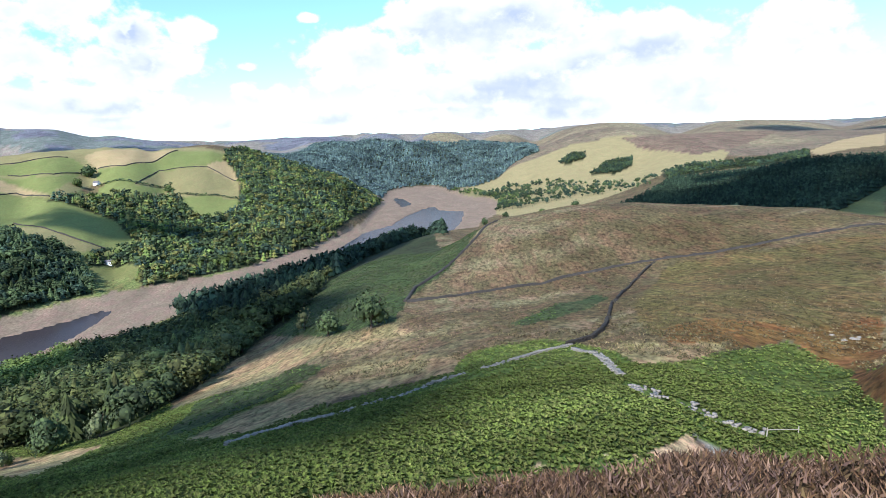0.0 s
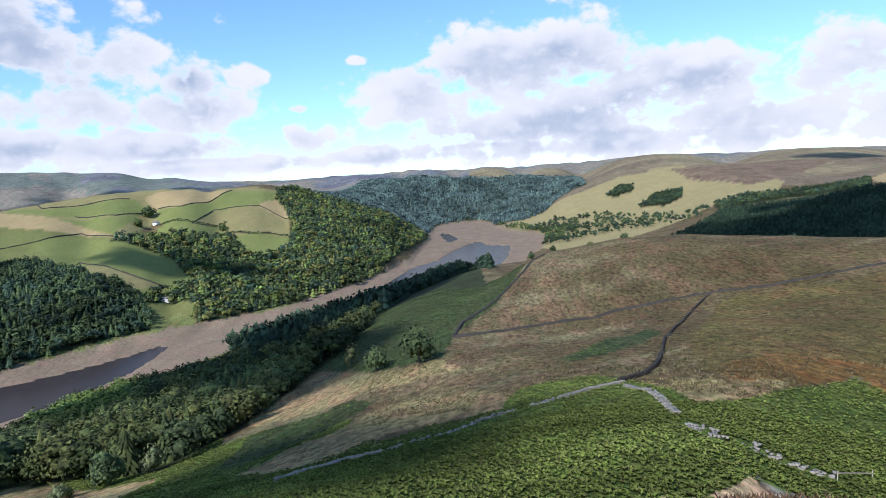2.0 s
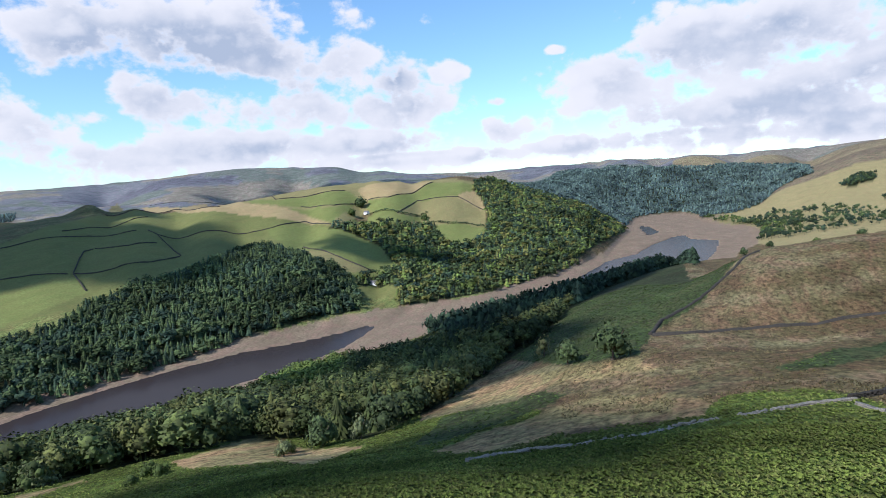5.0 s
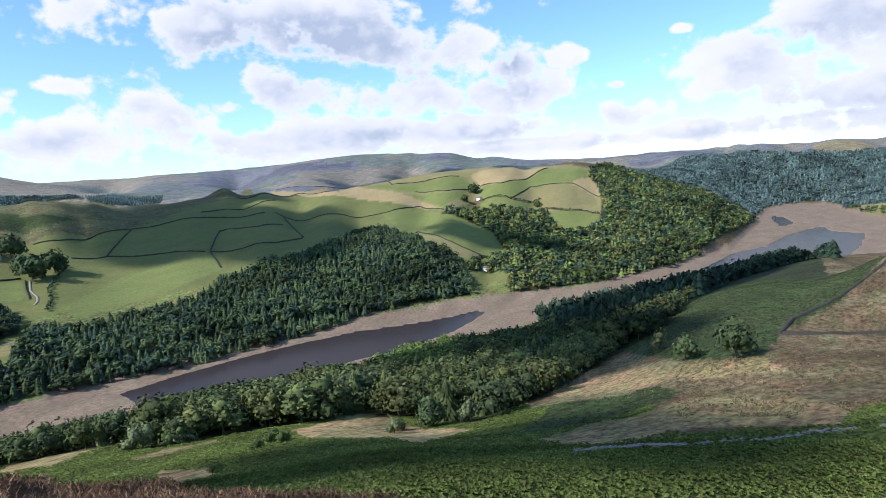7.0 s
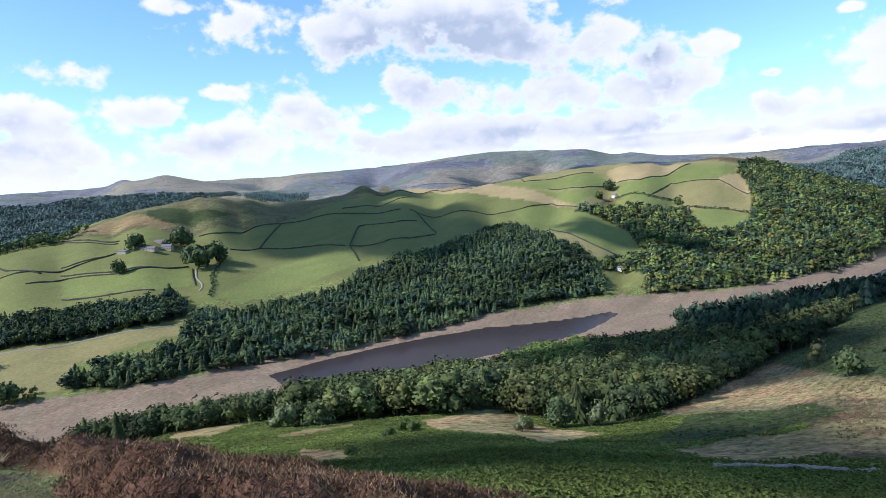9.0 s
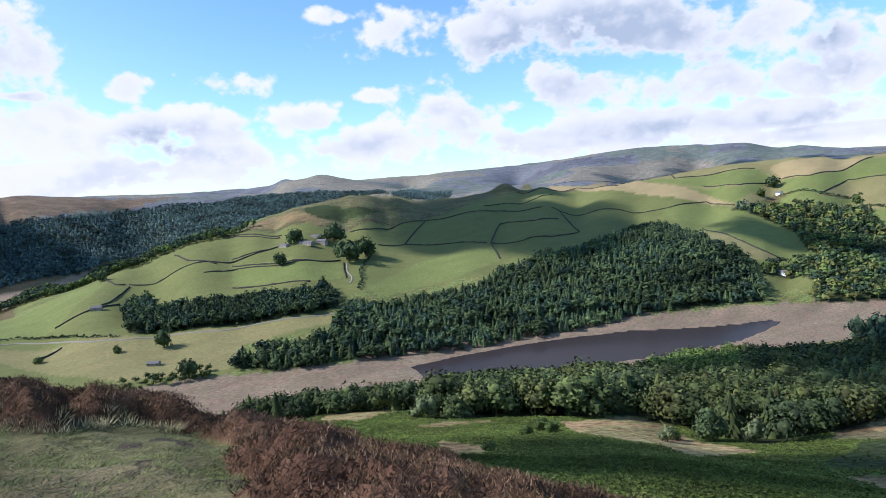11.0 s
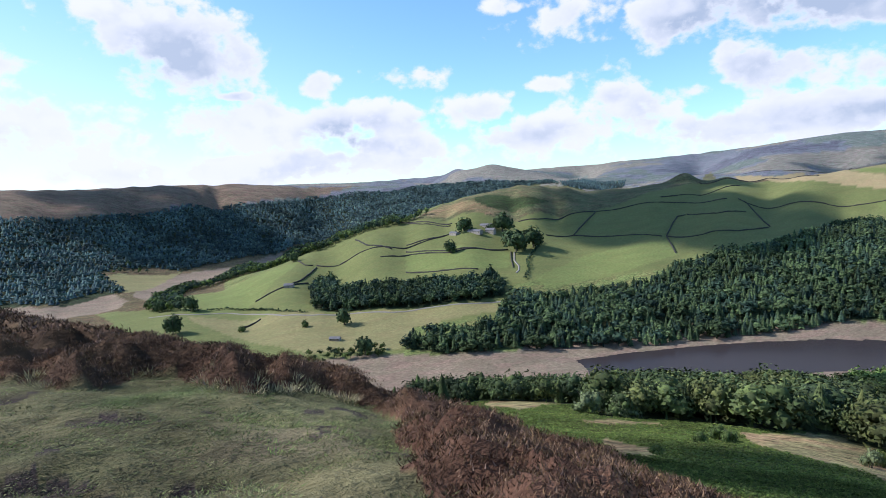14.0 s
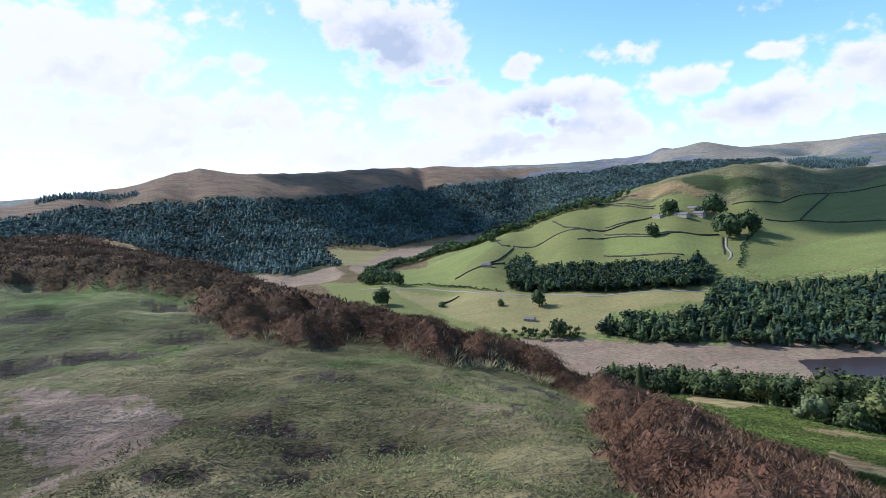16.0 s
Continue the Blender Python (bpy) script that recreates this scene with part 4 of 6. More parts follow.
TURF_AREA = [(-11.1, -8.1), (-11.3, -7.2), (-11.3, -5.6), (-10.7, -4.4), (-10, -4.3), (-9.4, -3.9), (-7.6, -2.8), (-7.4, -2.2), (-6.9, -1.8), (-6.9, -1.5), (-7.7, -1.3), (-7.8, -0.9), (-6.7, -0.4), (-6.5, -0.1), (-7.3, 0.5), (-6.8, 1.2), (-5.7, 1.4), (-4.2, 0.9), (-3.5, 0.8), (-3.4, 0.9), (-3.2, 0.9), (1.5, 0.9), (4, -8), (-10, -14)]
# hollows worn into the turf: x, y, reach, depth
HOLLOWS = [(-6.63, -3.70, 0.34, 0.1), (-6.37, -4.57, 0.26, 0.08), (-5.82, -2.38, 0.16, 0.05), (-3.74, -0.93, 0.12, 0.06), (-3.33, -1.60, 0.12, 0.06), (-6.46, -2.24, 0.14, 0.05), (-5.43, -1.12, 0.18, 0.05), (-3.80, -0.41, 0.12, 0.05), (-3.37, -0.92, 0.12, 0.05), (-4.04, -1.15, 0.1, 0.05), (-9.07, -6.28, 0.4, 0.08), (-7.58, -3.30, 0.2, 0.06), (-10.13, -4.45, 0.3, 0.06)]
KNOLL_GRASS = [(-32.9, -18.5), (-32.5, -15.9), (-17.0, -7.2), (-15.6, -5.0), (-14.1, -3.8), (-16.2, -6.2), (-23.9, -11.2), (-24.1, -13.0)]
PATH_PATCH = [(-5, -3.8), (-5, -3.3), (-5.1, -3), (-4.6, -2.2), (-4.2, -2.1), (-3.8, -2.1), (-3.5, -2.1), (-3.3, -2.2), (-3.1, -2.4)]
BRIGHT_GROVE = [(-347, 395), (-367, 453), (-364, 521), (-313, 492), (-210, 346), (-178, 254), (-200, 247)]
POOLS = {
    'long_pool': [(-496, 274), (-493, 329), (-482, 403), (-464, 463), (-437, 515), (-404, 559), (-377, 611), (-368, 646), (-354, 645), (-343, 556), (-352, 487), (-368, 433), (-383, 380), (-397, 330), (-412, 284), (-456, 267)],
    'head_pool': [(-116, 1306), (-92, 1508), (-63, 1637), (-35, 1723), (-18, 1623), (46, 1574), (33, 1368), (20, 1245), (6, 1092), (-49, 1103)],
    'head_pool_far': [(-165, 2066), (-137, 2032), (-99, 1834), (-120, 1769)],
    'head_channel': [(-186, 881), (-178, 1033), (-162, 1203), (-118, 1326), (-96, 1246), (-138, 1088), (-161, 877)],
}


SPARSE = ('hedge_trees', 'meadow_trees', 'lake_head_trees', 'arm_trees', 'shore_trees')


def cover_colours(x, y, z):
    """Base colour of the ground by what grows there; far moor also holds a haze tint."""
    r = np.hypot(x, y)
    wx = x + fbm(x / 9, y / 9, 3, 31) * np.clip(r * 0.02, 0.3, 4.5)
    wy = y + fbm(x / 9, y / 9, 3, 37) * np.clip(r * 0.02, 0.3, 4.5)
    c = np.tile(np.array(PALETTE['moor']), (len(x), 1))

    def lay(mask, kind):
        c[mask] = PALETTE[kind]

    # far moor tones are paled and cooled to stand for haze
    lay(r > 1900, 'hazy_moor')
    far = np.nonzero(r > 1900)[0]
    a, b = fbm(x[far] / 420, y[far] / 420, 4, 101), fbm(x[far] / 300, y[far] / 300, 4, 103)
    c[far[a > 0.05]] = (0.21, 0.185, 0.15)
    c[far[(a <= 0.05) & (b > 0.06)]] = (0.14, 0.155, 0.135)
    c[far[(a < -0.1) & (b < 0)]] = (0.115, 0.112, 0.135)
    tan = np.nonzero((r > 1900) & (r < 3900) & (np.arctan2(-x, y) < 0.03) & (np.arctan2(-x, y) > -0.9))[0]
    t = np.clip(0.5 + 2.5 * fbm(x[tan] / 260, y[tan] / 260, 4, 105), 0, 1)[:, None]
    c[tan] = np.array((0.155, 0.118, 0.080)) * (1 - t) + np.array((0.235, 0.192, 0.112)) * t
    lay((r < 75) & (np.arctan2(-x, y) > -1.0) & (np.arctan2(-x, y) < 1.75), 'bracken')
    # rusty dead bracken and bilberry on the spur's flank, darkened too for cloud shade
    rusty = np.clip((-np.degrees(np.arctan2(-x, y)) - 4) / 16, 0, 1) * np.clip(0.75 + 2.2 * fbm(x / 45, y / 45, 4, 107), 0, 1) * (r < 700)
    c += (np.array((0.098, 0.070, 0.031)) - c) * rusty[:, None]
    bleached = np.clip(5 * fbm((0.9 * x + 0.44 * y) / 70, (0.9 * y - 0.44 * x) / 22, 4, 109) - 0.1, 0, 0.8) * (r < 700)
    c += (np.array((0.20, 0.160, 0.088)) - c) * bleached[:, None]
    bearing = np.degrees(np.arctan2(-x, y))
    lay((r > 500) & (r < 1350) & (bearing > 17) & (bearing < 92) & (x > -1240), 'pasture')
    for kind, poly in COVER.values():
        lay(inside(wx, wy, poly), kind)
    for key, poly in WOODS.items():
        if key not in SPARSE:
            lay(inside(wx, wy, poly), 'wood')
    lay((z < 7.2 + 2.0 * fbm(x / 25, y / 25, 3, 41)) & (r > 380) & (r < 3000), 'mud')
    lay(inside(wx, wy, WOODS['south_hill_wood']), 'wood')
    lay(inside(wx, wy, COVER['south_meadow'][1]), 'pasture_dry')
    u = fbm(x / 0.8, y / 0.8, 4, 43)
    brow = (r < np.interp(bearing, (50, 75, 95), (7.5, 16, 62))) & (z > 147)

    lay(brow, 'heather')
    k = np.nonzero(r < 60)[0]
    on = np.zeros(len(r), bool)
    on[k] = turf_edge(x[k], y[k]) < 0
    lay(on, 'turf')
    pale = np.clip(4 * fbm(x / 1.6, y / 1.6, 4, 45), 0, 1) * on
    c += (np.array((0.165, 0.150, 0.082)) - c) * pale[:, None]
    lush = np.clip(5 * fbm(x / 1.1, y / 1.1, 4, 46) - 0.2, 0, 1) * on
    c += (np.array((0.075, 0.098, 0.032)) - c) * lush[:, None]
    lay(on & (fbm(x / 0.45, y / 0.45, 3, 47) < -0.27), 'soil')
    k = np.nonzero(on & (r < 16))[0]
    lay(k[hollow(x[k], y[k])[0] > 0.45], 'soil')
    lay(inside(x + 1.6 * fbm(x / 0.9, y / 0.9, 4, 48), y + 1.6 * fbm(x / 0.9, y / 0.9, 4, 49), PATH_PATCH) & (r < 60) & (fbm(x / 0.3, y / 0.3, 3, 50) > -0.13), 'track')
    lay(inside(wx, wy, KNOLL_GRASS) & (r < 60), 'straw_grass')
    near = r < 40
    c[near] *= (1 + 0.9 * u[near])[:, None]
    # grazed pasture and bare mud are smoother than moor and bracken
    even = np.zeros(len(x), bool)
    for kind, poly in COVER.values():
        hit = inside(wx, wy, poly)
        even[hit] = kind.startswith('pasture') or kind == 'straw'
    return np.column_stack([c, np.where(even, 0.30, np.where(c[:, 0] == PALETTE['mud'][0], 0.5, 1.0))])


def build_ground():
    az = np.radians(np.concatenate([np.arange(-42, 132, 0.17), np.arange(132, 318, 3.0)]))
    r = np.exp(np.concatenate([np.arange(math.log(lo), math.log(hi) - 0.4 * step, step) for lo, hi, step in ((0.5, 1.5, 0.06), (1.5, 14, 0.022), (14, 420, 0.026), (420, 1650, 0.0105), (1650, 4950, 0.022))] + [[math.log(4950)]]))
    A, R = np.meshgrid(az, r)
    x, y = (-R * np.sin(A)).ravel(), (R * np.cos(A)).ravel()
    z = ground_z(x, y)
    na, nr = len(az), len(r)
    i, j = np.meshgrid(np.arange(na), np.arange(nr - 1))
    i2 = (i + 1) % na
    f = np.stack([j * na + i, (j + 1) * na + i, (j + 1) * na + i2, j * na + i2], -1).reshape(-1, 4)[:, ::-1]
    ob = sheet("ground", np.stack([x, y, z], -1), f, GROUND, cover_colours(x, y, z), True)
    bm = bmesh.new()
    bm.from_mesh(ob.data)
    bm.verts.ensure_lookup_table()
    bm.faces.new([bm.verts[k] for k in range(na)]).smooth = True
    bmesh.ops.recalc_face_normals(bm, faces=bm.faces[-1:])
    bm.to_mesh(ob.data)
    bm.free()
    return tagged(ob, "open upland of moor, bracken, pasture and drained lake bed", "ground", kind="structure")


build_ground()

bm = bmesh.new()
bmesh.ops.create_grid(bm, x_segments=8, y_segments=8, size=1500)
bmesh.ops.translate(bm, verts=bm.verts, vec=(-700, 1300, 0))
me = bpy.data.meshes.new("water")
bm.to_mesh(me)
bm.free()
me.materials.append(WATER)
tagged(new("water", me), "calm dark low reservoir water in a muddy bed", "water", kind="structure")


# ---- woods ----
def conifer_mesh(rng, tiers=6, seg=7):
    """Unit-high spruce: drooping ragged whorls on a bare stem."""
    v, f = [], []
    for k in range(4):
        a = k * math.pi / 2
        v.append((0.018 * math.cos(a), 0.018 * math.sin(a), 0.0))
    v.append((0, 0, 0.5))
    f += [(0, 1, 4), (1, 2, 4), (2, 3, 4), (3, 0, 4)]
    for t in range(tiers):
        u = t / tiers
        z0, rad = 0.10 + 0.86 * u, (0.21 * (1 - u) ** 0.85 + 0.02)
        top = len(v)
        v.append((0, 0, min(1.0, z0 + 0.34 * (1 - 0.5 * u))))
        for k in range(2 * seg):
            a = (k + rng.uniform(-0.3, 0.3)) * math.pi / seg + t
            q = rad * (rng.uniform(0.85, 1.25) if k % 2 else rng.uniform(0.45, 0.62))
            v.append((q * math.cos(a), q * math.sin(a), z0 + (rng.uniform(-0.04, 0.0) if k % 2 else 0.04)))
        for k in range(2 * seg):
            f.append((top, top + 1 + k, top + 1 + (k + 1) % (2 * seg)))
    return np.array(v), np.array(f)


ICO = None


def ico():
    global ICO
    if ICO is None:
        b = bmesh.new()
        bmesh.ops.create_icosphere(b, subdivisions=1, radius=1.0)
        b.verts.ensure_lookup_table()
        ICO = np.array([q.co[:] for q in b.verts]), np.array([[q.index for q in p.verts] for p in b.faces])
        b.free()
    return ICO


OCTA = np.array([(1, 0, 0), (-1, 0, 0), (0, 1, 0), (0, -1, 0), (0, 0, 1), (0, 0, -1)], float), np.array([(0, 2, 4), (2, 1, 4), (1, 3, 4), (3, 0, 4), (2, 0, 5), (1, 2, 5), (3, 1, 5), (0, 3, 5)])


def broadleaf_mesh(rng, leaves=90, lobes=5, leaf=0.13, spread=0.34, fine=True):
    """Unit-high round-headed tree: dark hearts of the boughs under a coat of leaf sprays, on a short stem."""
    v, f = [], []
    for k in range(4):
        a = k * math.pi / 2
        v.append((0.03 * math.cos(a), 0.03 * math.sin(a), 0.0))
    v.append((0, 0, 0.6))
    f += [(0, 1, 4), (1, 2, 4), (2, 3, 4), (3, 0, 4)]
    iv, jf = ico() if fine else OCTA
    cs = []
    for k in range(lobes):
        a = k * 2 * math.pi / lobes + rng.uniform(-0.5, 0.5)
        d = spread * rng.uniform(0.35, 0.75) if k else 0.0
        s = rng.uniform(0.17, 0.26) if k else 0.28
        cs.append((d * math.cos(a), d * math.sin(a), rng.uniform(0.38, 0.68) if k else 0.7, s))
        base = len(v)
        jit = 1 + 0.5 * (np.array([rng.random() for _ in range(len(iv))]) - 0.5)
        v += [tuple(q) for q in iv * jit[:, None] * s * (0.55 if fine and lobes < 9 else 0.68) + np.array(cs[-1][:3])]
        f += [tuple(q) for q in jf + base]
    for k in range(leaves):
        cx, cy, cz, s = cs[k % lobes]
        u, a = rng.uniform(-0.55, 1), rng.uniform(0, 2 * math.pi)
        w = math.sqrt(1 - u * u)
        n = np.array((w * math.cos(a), w * math.sin(a), u))
        c = np.array((cx, cy, cz)) + n * s * rng.uniform(0.82, 1.22)
        t = np.cross(n, (rng.uniform(-1, 1), rng.uniform(-1, 1), rng.uniform(-1, 1)))
        t /= np.linalg.norm(t) + 1e-9
        o = np.cross(n, t) + n * rng.uniform(-0.5, 0.6)
        q = leaf * rng.uniform(0.6, 1.2)
        base = len(v)
        v += [tuple(c + t * q * 0.6), tuple(c - t * q * 0.6), tuple(c + o * q)]
        f.append((base, base + 1, base + 2))
    return np.array(v), np.array(f)


def sapling_mesh(rng, seg=6):
    """Unit-high far-off conifer: two ragged skirts, one above the other."""
    v, f = [], []
    for z0, z1, rad in ((0.08, 0.72, 0.20), (0.42, 1.0, 0.13)):
        top = len(v)
        v.append((0, 0, z1))
        for k in range(seg):
            a = (k + rng.uniform(-0.3, 0.3)) * 2 * math.pi / seg
            q = rad * rng.uniform(0.7, 1.3)
            v.append((q * math.cos(a), q * math.sin(a), z0 + rng.uniform(-0.05, 0.05)))
        f += [(top, top + 1 + k, top + 1 + (k + 1) % seg) for k in range(seg)]
    return np.array(v), np.array(f)


def scatter(poly, gap, rng):
    """Points about gap metres apart in the polygon."""
    p = np.array(poly, float)
    (x0, y0), (x1, y1) = p.min(0), p.max(0)
    gx, gy = np.meshgrid(np.arange(x0, x1, gap), np.arange(y0, y1, gap))
    gx = gx + np.array(rng.random(gx.shape)) * gap * 0.9
    gy = gy + np.array(rng.random(gy.shape)) * gap * 0.9
    gx, gy = gx.ravel(), gy.ravel()
    k = inside(gx, gy, poly)
    return gx[k], gy[k]


def plant(name, x, y, forms, tall, colours, label, category, rng, girth=1.0, sink=0.3, patch=60.0):
    """All the plants of one stand as one mesh. forms: meshes one high; tall: least and greatest height."""
    z = ground_z(x, y)
    vs, fs, cs, base = [], [], [], 0
    pick = rng.integers(0, len(forms), len(x))
    h = rng.uniform(*tall, len(x))
    a = rng.uniform(0, 2 * math.pi, len(x))
    colours = np.array(colours)
    tone = colours[rng.integers(0, len(colours), len(x))] * rng.uniform(0.78, 1.22, (len(x), 1)) * (1 + 1.5 * fbm(x / patch, y / patch, 3, 51).clip(-0.4, 0.4))[:, None]
    for k, (fv, ff) in enumerate(forms):
        s = np.nonzero(pick == k)[0]
        if not len(s):
            continue
        c, sn = np.cos(a[s])[:, None], np.sin(a[s])[:, None]
        w = (h[s] * girth * rng.uniform(0.85, 1.2, len(s)))[:, None]
        px = x[s][:, None] + (fv[:, 0] * c - fv[:, 1] * sn) * w
        py = y[s][:, None] + (fv[:, 0] * sn + fv[:, 1] * c) * w
        pz = z[s][:, None] - sink + fv[:, 2] * h[s][:, None]
        vs.append(np.stack([px, py, pz], -1).reshape(-1, 3))
        fs.append((ff[None] + (np.arange(len(s)) * len(fv))[:, None, None]).reshape(-1, 3) + base)
        cs.append(np.repeat(tone[s], len(fv), 0))
        base += len(s) * len(fv)
    ob = sheet(name, np.concatenate(vs), np.concatenate(fs), FOLIAGE, np.concatenate(cs))
    return tagged(ob, label, category, kind="stuff")


rng = np.random.default_rng(4)
pyr = random.Random(7)
SPRUCE = [conifer_mesh(pyr, 5, 6) for _ in range(8)]
SPRUCE_THIN = [conifer_mesh(pyr, 3, 6) for _ in range(8)]
SPRUCE_NEAR = [conifer_mesh(pyr, 10, 8) for _ in range(5)]
FIR = [sapling_mesh(pyr) for _ in range(10)]
BUSH = [broadleaf_mesh(pyr, 16, 2, 0.26, 0.34, False) for _ in range(8)]
OAK = [broadleaf_mesh(pyr, 80, 4, 0.15, 0.36, False) for _ in range(8)]
OAK_NEAR = [broadleaf_mesh(pyr, 460, 8, 0.062) for _ in range(8)]
OAK_MID = [broadleaf_mesh(pyr, 190, 6, 0.085, 0.36, False) for _ in range(8)]
OAK_FAR = [broadleaf_mesh(pyr, 24, 3, 0.22, 0.34, False) for _ in range(6)]
DARK, MID, LIGHT, WARM = (0.036, 0.059, 0.038), (0.060, 0.086, 0.037), (0.110, 0.150, 0.042), (0.135, 0.138, 0.044)
DEEP = (0.026, 0.044, 0.026)
# far stands: paler blue-green, distance haze mixed into the foliage colour
HAZE_DARK, HAZE_MID = (0.064, 0.096, 0.092), (0.080, 0.116, 0.100)

for key, gap, forms, tall, tones, girth, label in (
        ('conifers_far_bank', 7.6, SPRUCE + OAK[:4], (10, 15), (DARK, MID, MID), 1.45, "dense dark spruce wood on the lake's far bank"),
        ('gully_wood', 10, SPRUCE_THIN + BUSH, (10, 16), (DARK, MID, MID, LIGHT, WARM), 1.45, "mixed green wood in a gully above the lake"),
        ('valley_head_wood', 11.5, FIR + BUSH[:3], (10, 17), (HAZE_DARK, HAZE_MID), 1.7, "far dark forest round the valley head"),
        ('near_bank_wood', 8.0, SPRUCE[:4] + OAK_MID, (10, 18), ((0.048, 0.066, 0.030), (0.062, 0.084, 0.032), (0.078, 0.098, 0.035), (0.090, 0.100, 0.036)), 1.2, "mixed broadleaf and conifer wood on the near bank"),
        ('near_bank_wood_south', 7.5, SPRUCE[:5] + OAK_MID, (9, 14), ((0.046, 0.064, 0.030), (0.060, 0.082, 0.032), (0.074, 0.094, 0.034)), 1.1, "mixed broadleaf wood on the near bank"),
        ('near_bank_belt', 7.5, SPRUCE_THIN + OAK[:1], (16, 24), (DEEP, DEEP, DARK), 1.1, "dark close-set conifers on the near bank"),
        ('farm_lane_wood', 6.5, OAK + SPRUCE[:2], (12, 17), (DARK, MID), 1.0, "belt of dark trees along the farm lane"),
        ('ridge_plantation', 9.0, SPRUCE_THIN, (12, 17), (DEEP,), 1.5, "dense dark conifer plantation beyond the moor spur"),
        ('south_hill_wood', 10, FIR + BUSH[:5], (8, 13), (HAZE_DARK, HAZE_MID), 1.8, "shaded forest on the long southern hillside"),
        ('upper_wood', 10, FIR, (8, 12), (HAZE_DARK,), 1.6, "dark plantation high on the southern hill"),
        ('ridge_end_wood', 10, FIR, (8, 12), (HAZE_DARK,), 1.6, "dark plantation behind the pasture ridge"),
        ('hill_copse', 9, OAK_FAR, (10, 15), (DARK, MID), 1.0, "small dark copse on the pale hillside"),
        ('hill_copse_b', 9, OAK_FAR, (10, 15), (DARK, MID), 1.0, "small dark copse on the pale hillside"),
        ('hedge_trees', 17, OAK_FAR, (9, 16), (DARK, MID), 1.2, "scattered hedgerow trees above the lake head"),
        ('arm_trees', 8, OAK_FAR, (9, 15), (DARK, MID, LIGHT), 1.1, "straggling trees along the drained lake arm"),
        ('meadow_trees', 14, OAK_FAR, (7, 12), (DARK, MID, LIGHT), 1.1, "scattered trees round a small meadow"),
        ('shore_trees', 8, OAK, (4, 8), (MID, LIGHT), 1.1, "low scrub trees on the lake shore"),
        ('lake_head_trees', 15, OAK_FAR, (9, 14), (MID, LIGHT), 1.2, "green trees round the lake head"),
        ('skyline_trees', 11, OAK_FAR, (9, 14), (DARK, MID), 1.0, "dark belt of trees on a distant slope")):
    px, py = scatter(WOODS[key], gap, rng)
    dry = height(px, py) > (5.6 if 'bank' in key else 7.0)
    px, py = px[dry], py[dry]
    if key in ('hedge_trees', 'meadow_trees', 'lake_head_trees'):
        keep = fbm(px / 45, py / 45, 2, 55) > -0.06
        px, py = px[keep], py[keep]
    if key.startswith('near_bank_wood'):
        close = np.hypot(px, py) < 330
        plant(key + '_edge', px[close], py[close], SPRUCE_NEAR[:3] + OAK_NEAR, tall, tones, label, "woodland", rng, girth, 1.6)
        px, py = px[~close], py[~close]
        grove = inside(px, py, BRIGHT_GROVE)
        if grove.any():
            plant('bright_grove', px[grove], py[grove], OAK_MID, (10, 15), (LIGHT, (0.135, 0.185, 0.05)), "bright green grove of young broadleaf trees", "woodland", rng, 1.2)
            px, py = px[~grove], py[~grove]
        belt = inside(px, py, WOODS['near_bank_belt']) | ((np.hypot(px, py) > 520) & (px > -290)) | ((px > -75) & (py > 330))
        px, py = px[~belt], py[~belt]
    plant(key, px, py, forms, tall, tones, label, "woodland", rng, girth)


# ---- ground plants close by ----
def sprig_mesh(rng, sprigs, wide, tall, lean, blade, blades=1):
    """A low bush of upright sprigs: narrow leaf triangles that fan out from its foot."""
    v, f = [], []
    for k in range(sprigs):
        a, d = rng.uniform(0, 2 * math.pi), math.sqrt(rng.random())
        bx, by = wide * 0.75 * d * math.cos(a), wide * 0.75 * d * math.sin(a)
        h = tall * (1 - 0.55 * d * d) * rng.uniform(0.75, 1.1)
        tx, ty = bx + lean * d * math.cos(a) + rng.uniform(-0.3, 0.3) * lean, by + lean * d * math.sin(a) + rng.uniform(-0.3, 0.3) * lean
        for b in range(blades):
            q = rng.uniform(0, math.pi)
            z0 = h * (0.35 + 0.5 * b / max(1, blades))
            ox, oy = blade * math.cos(q), blade * math.sin(q)
            m = z0 / h
            cx, cy = bx + (tx - bx) * m, by + (ty - by) * m
            i = len(v)
            v += [(cx - ox, cy - oy, z0), (cx + ox, cy + oy, z0), (tx + rng.uniform(-1, 1) * blade, ty + rng.uniform(-1, 1) * blade, h if b == blades - 1 else z0 + 0.3 * h)]
            f.append((i, i + 1, i + 2))
    return np.array(v), np.array(f)


def frond_mesh(rng, fronds, reach, tall):
    """A bracken plant: arching fronds, each a leaf folded along its rib that tapers to its tip."""
    v, f = [], []
    for k in range(fronds):
        a = 2 * math.pi * (k + rng.uniform(-0.4, 0.4)) / fronds
        c, s = math.cos(a), math.sin(a)
        r1, h1, w = reach * rng.uniform(0.3, 0.45), tall * rng.uniform(0.72, 1.0), reach * rng.uniform(0.26, 0.40)
        r2, h2 = reach * rng.uniform(0.85, 1.2), tall * rng.uniform(0.6, 1.05)
        i = len(v)
        v += [(0.06 * c, 0.06 * s, tall * 0.45), (r1 * c - w * s, r1 * s + w * c, h1), (r1 * c + w * s, r1 * s - w * c, h1 - 0.2 * w), (r2 * c, r2 * s, h2)]
        f += [(i, i + 2, i + 3), (i, i + 3, i + 1)]
    return np.array(v), np.array(f)


